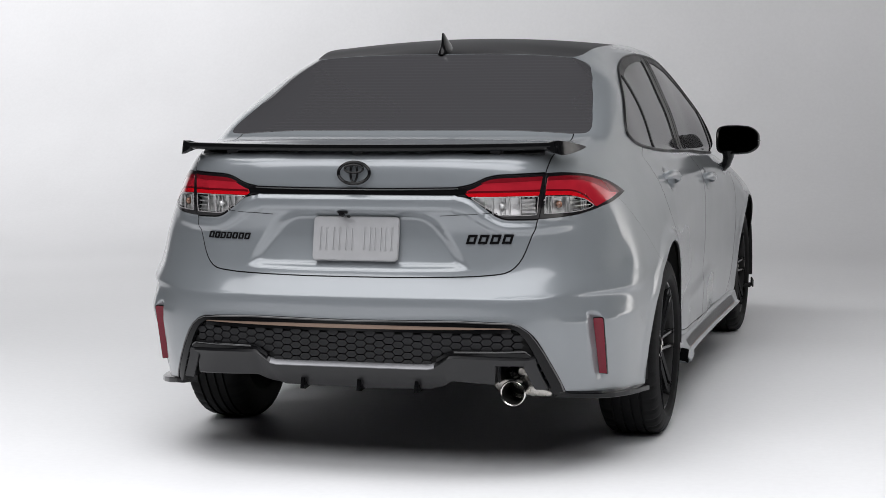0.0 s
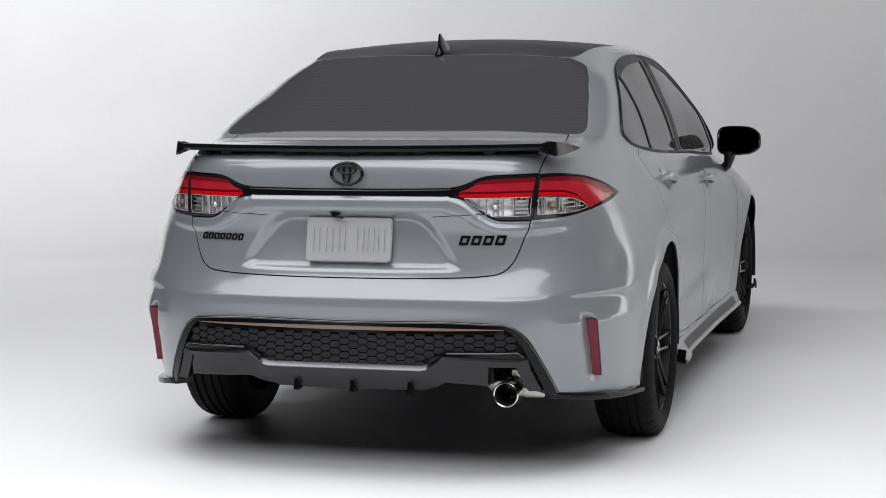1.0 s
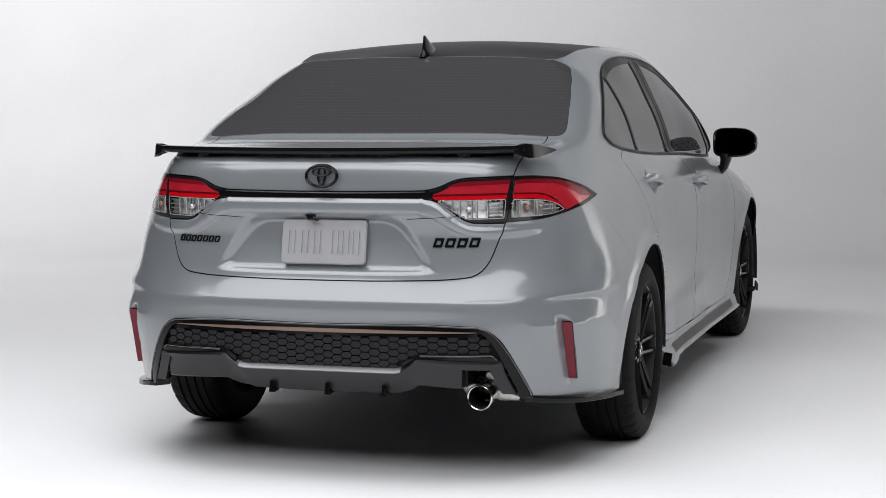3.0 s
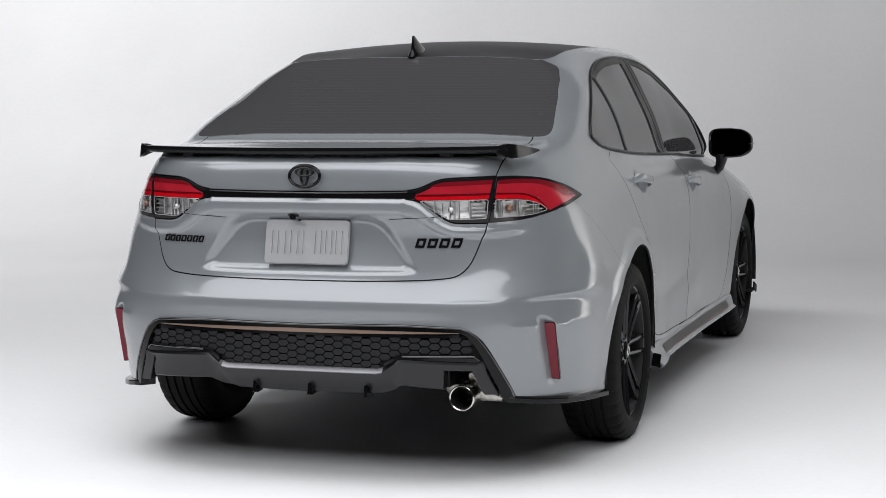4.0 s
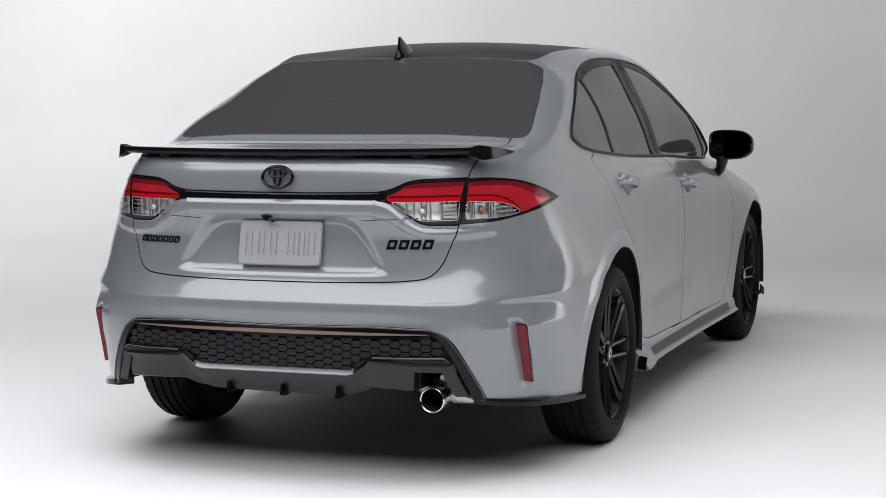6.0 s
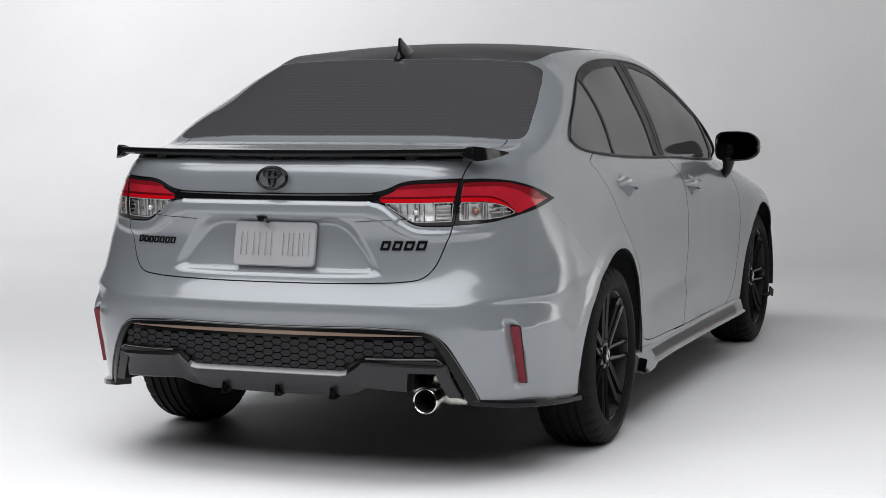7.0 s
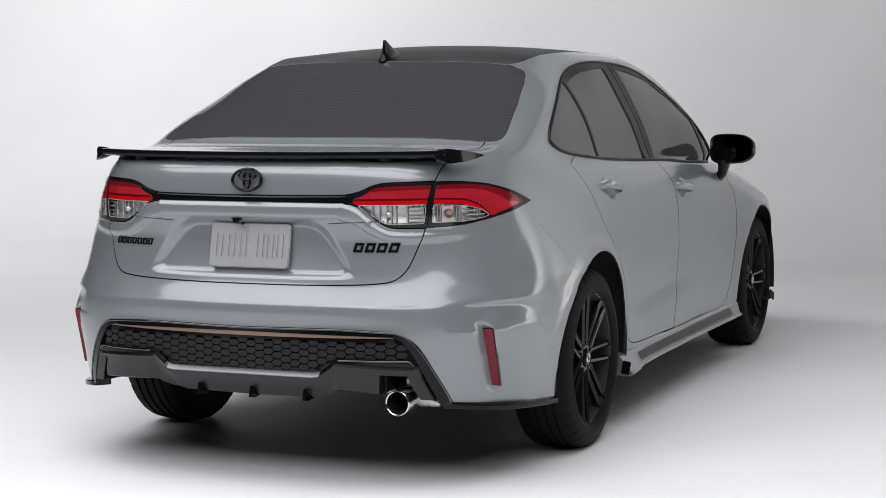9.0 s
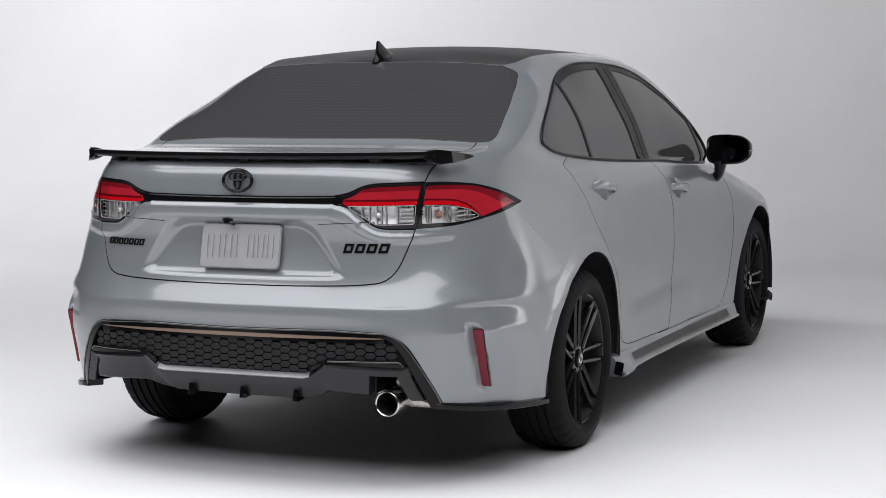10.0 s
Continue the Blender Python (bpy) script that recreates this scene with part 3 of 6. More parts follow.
U_END, V_END = KNOT_U[-1], KNOT_V[-1]
CUT = {
    "lamp": outline(("xz", 0.345, 0.957, 0.02), ("xz", 0.405, 0.967, 0.04), ("xz", 0.464, 0.998, 0.04), ("xz", 0.63, 1.003, 0.03), ("xz", 0.745, 0.992, 0.05), ("xz", 0.79, 0.965, 0.03),
                    ("xz", 0.83, 0.921, 0.004), ("xz", 0.745, 0.862, 0.06), ("xz", 0.615, 0.851, 0.02), ("xz", 0.50, 0.853, 0.03), ("xz", 0.405, 0.927, 0.03), ("xz", 0.345, 0.935, 0.02)),
    "lid": outline(("uv", -0.1, on_skin("xz", 0.0, 0.656)[1]), ("xz", 0.02, 0.656), ("xz", 0.44, 0.663, 0.04), ("xz", 0.555, 0.675, 0.09), ("xz", 0.605, 0.82, 0.05), ("xz", 0.618, 0.86, 0.02), ("xz", 0.632, 1.0, 0.02),
                   ("xz", 0.64, 1.035, 0.02), ("xy", 0.65, 0.32, 0.05), ("xy", 0.645, 0.48, 0.05), ("xy", 0.635, 0.700, 0.01), ("xy", 0.4, 0.680, 0.1), ("uv", -0.1, on_skin("xy", 0.0, 0.67)[1])),
    "rear_window": outline(("uv", -0.1, on_skin("gz", 0.0, 1.134)[1]), ("gz", 0.02, 1.134), ("gz", 0.4, 1.134, 0.05), ("gz", 0.694, 1.126, 0.05), ("gz", 0.662, 1.207, 0.06), ("gz", 0.624, 1.293, 0.06), ("gz", 0.603, 1.340, 0.04), ("gz", 0.582, 1.372, 0.04), ("uv", on_skin("gz", 0.530, 1.392)[0], V_END - 0.004, 0.03), ("uv", -0.1, V_END - 0.004)),
    "under_panel": outline(("uv", -0.1, on_skin("xz", 0.0, 0.517)[1]), ("xz", 0.02, 0.517), ("xz", 0.35, 0.521, 0.1), ("xz", 0.545, 0.513, 0.05), ("xz", 0.608, 0.480, 0.05), ("xz", 0.645, 0.418, 0.06), ("xz", 0.683, 0.334, 0.05), ("xz", 0.706, 0.262, 0.01), ("xz", 0.707, 0.255), ("uv", on_skin("xz", 0.707, 0.25)[0], -0.1), ("uv", -0.1, -0.1)),
    "bumper": outline(("uv", -0.1, on_skin("xz", 0.0, 0.8)[1]), ("xz", 0.3, 0.8), ("xz", 0.55, 0.92), ("xz", 0.76, 0.925), ("yz", 0.52, 0.905, 0.02), ("yz", 0.62, 0.83, 0.08), ("yz", 0.705, 0.759, 0.05), ("yz", 0.84, 0.64), ("yz", 1.0, 0.5), ("uv", on_skin("yz", 1.0, 0.3)[0], -0.1), ("uv", -0.1, -0.1)),
    "rear_arch": arch_on_flank(1.085, 0.300, 0.422, 0.402, -0.1),
    "front_arch": arch_on_flank(3.765, 0.300, 0.41, 0.40, -0.1),
    "daylight": outline(("yz", 0.950, 1.112, 0.04), ("yz", 1.03, 1.078, 0.06), ("yz", 1.18, 1.056, 0.1), ("yz", 1.49, 1.031, 0.2), ("yz", 2.26, 0.992, 0.2), ("yz", 2.65, 0.966, 0.2), ("yz", 3.20, 0.945, 0.03), ("yz", 3.165, 1.01, 0.1), ("yz", 3.02, 1.150, 0.2), ("yz", 2.80, 1.270, 0.2), ("yz", 2.52, 1.357, 0.2), ("yz", 2.22, 1.396, 0.2),
                        ("yz", 2.0, 1.406, 0.2), ("yz", 1.80, 1.408, 0.1), ("yz", 1.64, 1.398, 0.1), ("yz", 1.52, 1.374, 0.08), ("yz", 1.40, 1.336, 0.08), ("yz", 1.28, 1.288, 0.1), ("yz", 1.13, 1.226, 0.1), ("yz", 1.0, 1.160, 0.05)),
    "rear_door": outline(("yz", 1.10, 1.03, 0.02), ("yz", 1.153, 0.919, 0.1), ("yz", 1.208, 0.793, 0.1), ("yz", 1.325, 0.69, 0.1), ("yz", 1.432, 0.575, 0.1), ("yz", 1.525, 0.457, 0.1), ("yz", 1.57, 0.31, 0.06), ("yz", 1.65, 0.278, 0.05), ("yz", 2.265, 0.265, 0.02),
                         ("yz", 2.28, 0.32, 0.05), ("yz", 2.318, 0.461, 0.1), ("yz", 2.341, 0.629, 0.1), ("yz", 2.30, 0.792, 0.1), ("yz", 2.24, 0.93, 0.1), ("yz", 2.215, 1.1), ("yz", 2.1, 1.25), ("yz", 1.6, 1.25), ("yz", 1.3, 1.1)),
    "front_door": outline(("yz", 2.10, 0.265), ("yz", 2.6, 0.262), ("yz", 3.12, 0.254, 0.05), ("yz", 3.235, 0.335, 0.06), ("yz", 3.28, 0.49, 0.1), ("yz", 3.29, 0.626, 0.1), ("yz", 3.27, 0.80, 0.1), ("yz", 3.22, 0.93, 0.03), ("yz", 3.0, 1.05), ("yz", 2.6, 1.2), ("yz", 2.10, 1.2)),
    "windscreen": outline(("uv", U_END + 0.1, on_skin("ny", 0.0, 3.63)[1]), ("ny", 0.02, 3.63), ("ny", 0.45, 3.50, 0.05), ("ny", 0.62, 3.36, 0.04), ("ny", 0.56, 3.0, 0.1), ("ny", 0.46, 2.76, 0.03), ("ny", 0.1, 2.82), ("uv", U_END + 0.1, on_skin("ny", 0.0, 2.82)[1])),
    "hood": outline(("uv", U_END + 0.1, on_skin("nz", 0.0, 0.75)[1]), ("nz", 0.02, 0.75), ("nz", 0.5, 0.76, 0.05), ("ny", 0.68, 4.0, 0.1), ("ny", 0.72, 3.5, 0.05), ("ny", 0.60, 3.42), ("ny", 0.3, 3.62), ("uv", U_END + 0.1, on_skin("ny", 0.0, 3.66)[1])),
    "headlamp": outline(("nz", 0.42, 0.69, 0.02), ("nz", 0.66, 0.72, 0.03), ("yz", 4.05, 0.80, 0.02), ("yz", 4.1, 0.70, 0.03), ("nz", 0.66, 0.62, 0.03), ("nz", 0.42, 0.64, 0.02)),
    "grille": outline(("uv", U_END + 0.1, on_skin("nz", 0.0, 0.60)[1]), ("nz", 0.02, 0.60), ("nz", 0.45, 0.58, 0.04), ("nz", 0.58, 0.28, 0.04), ("uv", U_END + 0.1, on_skin("nz", 0.0, 0.26)[1])),
}

RECESS = {
    "recess_edge": outline(("uv", -0.1, on_skin("xz", 0.0, 0.877)[1]), ("xz", 0.02, 0.877), ("xz", 0.285, 0.875, 0.05), ("xz", 0.408, 0.690, 0.015), ("xz", 0.40, 0.682, 0.01), ("uv", -0.1, on_skin("xz", 0.0, 0.681)[1])),
    "recess_floor": outline(("uv", -0.1, on_skin("xz", 0.0, 0.858)[1]), ("xz", 0.02, 0.858), ("xz", 0.236, 0.856, 0.05), ("xz", 0.352, 0.703, 0.02), ("uv", -0.1, on_skin("xz", 0.0, 0.699)[1])),
}


def triangulate():
    """All outlines laid into one net of triangles over u and v, with short edges at the rear."""
    us = np.concatenate([np.arange(0, 1.4, 0.0135), np.arange(1.4, 3.6, 0.022), np.arange(3.6, U_END, 0.04), [U_END]])
    vs = np.concatenate([np.arange(0, V_END - 0.008, 0.0165), [V_END]])
    gu, gv = np.meshgrid(us, vs, indexing="ij")
    fu, fv = np.meshgrid(np.arange(0, 0.98, 0.0065), np.arange(KNOT_V[4] + 0.03, KNOT_V[7] + 0.03, 0.0065), indexing="ij")
    coarse = np.stack([gu.ravel(), gv.ravel()], 1)
    fine_zone = (coarse[:, 0] < 0.985) & (coarse[:, 1] > KNOT_V[4] + 0.02) & (coarse[:, 1] < KNOT_V[7] + 0.04)
    gu, gv = np.meshgrid(np.arange(0.69, 1.46, 0.0075), np.arange(0.205, 0.56, 0.0075), indexing="ij")
    fine_zone |= (coarse[:, 0] > 0.68) & (coarse[:, 0] < 1.468) & (coarse[:, 1] > 0.20) & (coarse[:, 1] < 0.568) & ~fine_zone
    pts = np.concatenate([coarse[~fine_zone], np.stack([fu.ravel(), fv.ravel()], 1), np.stack([gu.ravel(), gv.ravel()], 1)])
    keep = np.ones(len(pts), bool)
    edges, lines, base = [], [], 0
    for poly in CUT.values():
        for a in poly:
            near = np.abs(pts - a).max(1) < 0.006
            keep &= ~(near & (pts[:, 0] > 1e-6) & (pts[:, 0] < U_END - 1e-6))
        lines.append(poly)
        edges += [(base + i, base + (i + 1) % len(poly)) for i in range(len(poly))]
        base += len(poly)
    lo, hi = (0.0, 0.0), (U_END, V_END)
    frame_line = [lo, (hi[0], lo[1]), hi, (lo[0], hi[1])]
    edges += [(base + i, base + (i + 1) % 4) for i in range(4)]
    allpts = np.concatenate(lines + [np.array(frame_line), pts[keep]])
    verts, _, faces, *_ = geometry.delaunay_2d_cdt([Vector(p) for p in allpts], edges, [], 0, 1e-6)
    uv = np.array([tuple(p) for p in verts])
    tri = np.array([f for f in faces if len(f) == 3])
    mid = uv[tri].mean(1)
    ok = (mid[:, 0] > 0) & (mid[:, 0] < U_END) & (mid[:, 1] > 0) & (mid[:, 1] < V_END)
    tri = tri[ok]
    p = uv[tri]
    area = (p[:, 1, 0] - p[:, 0, 0]) * (p[:, 2, 1] - p[:, 0, 1]) - (p[:, 1, 1] - p[:, 0, 1]) * (p[:, 2, 0] - p[:, 0, 0])
    tri[area < 0] = tri[area < 0][:, ::-1]
    tri = tri[np.abs(area) > 1e-10]
    return uv, tri


UV, TRI = triangulate()
UV[UV[:, 0] < 1e-5, 0] = 0
MID = UV[TRI].mean(1)
IN = {k: inside(poly, MID) for k, poly in CUT.items()}
POS, NRM = skin(UV[:, 0], UV[:, 1])[0], skin_normals(UV[:, 0], UV[:, 1])


def distance_to(poly, pts):
    a, b = poly[None], np.roll(poly, -1, 0)[None]
    q = pts[:, None]
    t = np.clip(((q - a) * (b - a)).sum(-1) / np.maximum(((b - a) ** 2).sum(-1), 1e-12), 0, 1)
    return np.linalg.norm(q - a - t[..., None] * (b - a), axis=-1).min(1)


def step_up(x, low, high):
    s = np.clip((x - low) / (high - low), 0, 1)
    return s * s * (3 - 2 * s)


def shape_rear():
    """The plate recess in the boot lid, and the ledge that carries the lamps and the black strip."""
    global POS, NRM
    rear = np.flatnonzero((UV[:, 0] < KNOT_U[9]) & (UV[:, 1] < KNOT_V[8]))
    x, z, uv = POS[rear, 0], POS[rear, 2], UV[rear]
    d_edge, d_floor = distance_to(RECESS["recess_edge"], uv), distance_to(RECESS["recess_floor"], uv)
    weight = np.where(inside(RECESS["recess_floor"], uv), 1.0, np.where(inside(RECESS["recess_edge"], uv), d_edge / (d_edge + d_floor + 1e-9), 0.0))
    weight = weight * weight * (3 - 2 * weight)
    depth = 0.017 + 0.075 * np.clip(z - 0.70, 0, 0.2)
    lamp_d = np.where(inside(CUT["lamp"], uv), 0.0, distance_to(CUT["lamp"], uv))
    below = np.where(x < 0.345, 0.934 - z, lamp_d)
    below = np.where(z > np.interp(x, (0, 0.345, 0.5, 0.83), (0.94, 0.94, 0.925, 0.921)), -0.02, below)
    reach = np.interp(x, (0, 0.40, 0.48, 0.62, 0.8), (0.048, 0.048, 0.038, 0.036, 0.028))
    amount = np.interp(x, (0, 0.45, 0.60, 0.68, 0.74), (0.012, 0.010, 0.007, 0.003, 0.0))
    near = np.interp(x, (0.0, 0.36, 0.42), (0.003, 0.003, 0.013))
    bulge = amount * step_up(below, near, near + 0.009) * (1 - step_up(below, reach, reach + 0.009))
    n = NRM[rear]
    POS[rear] += n * bulge[:, None]
    POS[rear, 1] += weight * depth
    face = np.cross(POS[TRI[:, 1]] - POS[TRI[:, 0]], POS[TRI[:, 2]] - POS[TRI[:, 0]])
    total = np.zeros_like(POS)
    for k in range(3):
        np.add.at(total, TRI[:, k], face)
    total[UV[:, 0] < 1e-5, 0] = 0
    total = total / (np.linalg.norm(total, axis=1, keepdims=True) + 1e-15)
    moved = np.zeros(len(UV), bool)
    moved[rear] = (weight > 0) | (bulge > 1e-5) | ((below > -0.01) & (below < 0.09))
    NRM = np.where(moved[:, None], total, NRM)


def shape_handles():
    """Upright oval hollows in the doors behind the handles."""
    global POS, NRM
    for y0, z0 in HANDLES:
        d = ((POS[:, 1] - y0) / 0.062) ** 2 + ((POS[:, 2] - z0 + 0.002) / 0.050) ** 2
        near = UV[:, 0] > KNOT_U[6]
        hollow = np.where((d < 1) & near, (1 - np.clip(d, 0, 1)) ** 2 * 0.026, 0)
        POS = POS - NRM * hollow[:, None]
        slope = np.where(hollow > 0, 4 * 0.026 * (1 - np.clip(d, 0, 1)), 0)
        lean = np.stack([0 * d, slope * (POS[:, 1] - y0) / 0.062**2, slope * (POS[:, 2] - z0 + 0.002) / 0.050**2], 1)
        NRM = NRM - lean
        NRM = NRM / np.linalg.norm(NRM, axis=1, keepdims=True)


def REFLECTOR_Y(z):
    """Depth of the reflectors' flat face at a height."""
    return 0.256 + 0.29 * (0.515 - z)


def shape_flanks():
    """Raised lips round the wheel arches, the swelling low on the doors and the step low on the bumper's corner."""
    global POS, NRM
    ids = np.flatnonzero((UV[:, 0] > KNOT_U[4]) & (UV[:, 0] < KNOT_U[15]) & (UV[:, 1] < KNOT_V[8]))
    y, z, uv = POS[ids, 1], POS[ids, 2], UV[ids]
    d = np.minimum(distance_to(CUT["rear_arch"], uv), distance_to(CUT["front_arch"], uv))
    out = 0.007 * (1 - step_up(d, 0.025, 0.06))
    line = 0.43 + 0.042 * (y - 1.78)
    out += 0.013 * step_up(line + 0.02 - z, 0.0, 0.085) * step_up(y, 1.60, 1.80) * (1 - step_up(y, 2.35, 2.75))
    # corner of the bumper: an upright edge, a step beyond it and a lower step in to the reflector
    start = 0.300 + 0.2 * np.clip(0.543 - z, 0, 1)
    edge = np.interp(y, (0.28, 0.42, 0.48, 0.53, 0.575, 0.62, 0.70), (0.546, 0.540, 0.533, 0.502, 0.476, 0.486, 0.50))
    beyond = step_up(y, start, start + 0.03)
    low_corner = (y < 0.9) & (POS[ids, 0] > 0.5)
    out += 0.0028 * step_up(edge - z, 0.0, 0.030) * beyond * step_up(d, 0.015, 0.07) * low_corner
    out += 0.003 * step_up(0.523 - z, 0.0, 0.016) * step_up(POS[ids, 0], 0.64, 0.78) * (1 - beyond) * low_corner
    POS[ids] += NRM[ids] * out[:, None]
    # flat, rear-facing seats of the reflectors
    seat = REFLECTOR_Y(POS[ids, 2]) + 0.003
    x, z = POS[ids, 0], POS[ids, 2]
    carved = step_up(x - 0.053 * (0.515 - z), 0.770, 0.787) * step_up(z, 0.294, 0.312) * (1 - step_up(z, 0.517, 0.540)) * np.clip(seat - POS[ids, 1], 0, 0.1) * low_corner
    POS[ids, 1] += carved
    out = out + carved
    face = np.cross(POS[TRI[:, 1]] - POS[TRI[:, 0]], POS[TRI[:, 2]] - POS[TRI[:, 0]])
    total = np.zeros_like(POS)
    for k in range(3):
        np.add.at(total, TRI[:, k], face)
    total = total / (np.linalg.norm(total, axis=1, keepdims=True) + 1e-15)
    moved = np.zeros(len(UV), bool)
    moved[ids] = (out > 1e-6) & (POS[ids, 0] > 0.3)
    NRM = np.where(moved[:, None], total, NRM)


HANDLES = ((1.385, 0.922), (2.405, 0.866))
shape_rear()
shape_flanks()
shape_handles()
FREE = np.ones(len(TRI), bool)


def claim(mask):
    """Takes triangles for one panel, so that each belongs to one alone."""
    global FREE
    got = mask & FREE
    FREE = FREE & ~got
    return got


def panel(name, mask, mat, parent, label="", sides=(1,), gap=0.0024, depth=0.007, lift=0.0):
    """A panel of the skin, its edges drawn in by half a shut line and turned inward. sides: 1 right, -1 left; both give one mesh across the middle."""
    tri = TRI[mask]
    used, flat = np.unique(tri, return_inverse=True)
    return shell(name, POS[used], NRM[used], UV[used], flat.reshape(-1, 3), mat, parent, label, sides, gap, depth, lift)


def patch(name, poly, mat, parent, label="", sides=(1,), depth=0.004, lift=0.0, cell=0.014):
    """A piece laid on the skin within an outline."""
    poly = np.array(poly)
    lo, hi = poly.min(0), poly.max(0)
    gu, gv = np.meshgrid(np.arange(lo[0], hi[0], cell), np.arange(lo[1], hi[1], cell), indexing="ij")
    pts = np.stack([gu.ravel(), gv.ravel()], 1)
    if len(pts):
        pts = pts[inside(poly, pts) & (distance_to(poly, pts) > cell * 0.4)]
    n = len(poly)
    verts, _, faces, *_ = geometry.delaunay_2d_cdt([Vector(p) for p in np.concatenate([poly, pts])], [(i, (i + 1) % n) for i in range(n)], [], 1, 1e-7)
    uv, tri = np.array([tuple(p) for p in verts]), np.array([f for f in faces if len(f) == 3])
    p = uv[tri]
    area = (p[:, 1, 0] - p[:, 0, 0]) * (p[:, 2, 1] - p[:, 0, 1]) - (p[:, 1, 1] - p[:, 0, 1]) * (p[:, 2, 0] - p[:, 0, 0])
    tri[area < 0] = tri[area < 0][:, ::-1]
    keep = inside(poly, uv[tri].mean(1)) & (np.abs(area) > 1e-11) & (uv[tri].mean(1)[:, 0] > 0)
    tri = tri[keep]
    uv[np.abs(uv[:, 0]) < 1e-5, 0] = 0
    used, flat = np.unique(tri, return_inverse=True)
    uv = uv[used]
    return shell(name, skin(uv[:, 0], uv[:, 1])[0], skin_normals(uv[:, 0], uv[:, 1]), uv, flat.reshape(-1, 3), mat, parent, label, sides, 0.0, depth, lift)


def shell(name, pos, nrm, uv, tri, mat, parent, label, sides, gap, depth, lift):
    """The mesh of a panel or a piece: its face, a rounded lip and an edge turned inward."""
    pos = pos + nrm * lift
    count = {}
    for t in tri:
        for a, b in ((t[0], t[1]), (t[1], t[2]), (t[2], t[0])):
            count[(a, b)] = 1
    rim = [(a, b) for a, b in count if (b, a) not in count and not (uv[a, 0] < 1e-5 and uv[b, 0] < 1e-5) and not (uv[a, 0] > U_END - 1e-5 and uv[b, 0] > U_END - 1e-5)]
    draw = np.zeros_like(pos)
    for a, b in rim:
        e = pos[b] - pos[a]
        for k in (a, b):
            d = np.cross(nrm[k], e)
            draw[k] += d / (np.linalg.norm(d) + 1e-12)
    length = np.linalg.norm(draw, axis=1, keepdims=True)
    draw = np.where(length > 1e-6, draw / np.maximum(length, 1e-6), 0)
    draw[uv[:, 0] < 1e-5, 0] = 0
    pos = pos + draw * gap
    rim_ids = sorted({k for e in rim for k in e})
    at = {k: i for i, k in enumerate(rim_ids)}
    lip = pos[rim_ids] - draw[rim_ids] * min(0.0007, gap * 0.6) - nrm[rim_ids] * min(0.0015, depth * 0.4)
    low = pos[rim_ids] - draw[rim_ids] * min(0.0007, gap * 0.6) - nrm[rim_ids] * depth
    n0, nr = len(pos), len(rim_ids)
    one = np.concatenate([pos, lip, low])
    lip_n = nrm[rim_ids] * 0.6 - draw[rim_ids]
    lip_n = lip_n / np.linalg.norm(lip_n, axis=1, keepdims=True)
    one_n = np.concatenate([nrm, lip_n, -draw[rim_ids]])
    faces = [tuple(t) for t in tri]
    for a, b in rim:
        faces.append((b, a, n0 + at[a], n0 + at[b]))
        faces.append((n0 + at[b], n0 + at[a], n0 + nr + at[a], n0 + nr + at[b]))
    verts, normals, all_faces = [], [], []
    for side in sides:
        flip = np.array([side, 1, 1])
        base = sum(len(v) for v in verts)
        verts.append(one * flip), normals.append(one_n * flip)
        all_faces += [tuple(int(base + k) for k in (f if side > 0 else f[::-1])) for f in faces]
    me = bpy.data.meshes.new(name)
    me.from_pydata(np.concatenate(verts).tolist(), [], all_faces)
    me.materials.append(mat)
    # painted panels get black edges, so that the shut lines look shaded
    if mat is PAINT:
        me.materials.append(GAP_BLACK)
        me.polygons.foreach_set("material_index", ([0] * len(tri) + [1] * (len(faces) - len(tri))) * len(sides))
    me.shade_smooth()
    me.normals_split_custom_set_from_vertices(np.concatenate(normals).tolist())
    ob = new(name, me)
    ob.parent = parent
    return tagged(ob, label) if label else ob


car = tagged(new("car"), "silver grey four door saloon with black roof, spoiler and wheels", "car")
BOTH = (1, -1)
HOLES = claim(IN["rear_arch"] | IN["front_arch"] | (IN["under_panel"]) | IN["grille"])
M_LAMP_IN, M_LAMP_OUT = claim(IN["lamp"] & IN["lid"]), claim(IN["lamp"])
M_WINDOW = claim(IN["rear_window"])
M_LID = claim(IN["lid"])
M_BUMPER = claim(IN["bumper"])
M_DAY = claim(IN["daylight"])
M_RDOOR, M_FDOOR = claim(IN["rear_door"]), claim(IN["front_door"])
M_SCREEN, M_HEAD, M_HOOD = claim(IN["windscreen"]), claim(IN["headlamp"]), claim(IN["hood"])
M_FENDER = claim((MID[:, 0] > on_skin("yz", 3.2, 0.6)[0]) & (MID[:, 1] < KNOT_V[9]))
M_SIDE = claim(np.ones(len(TRI), bool))

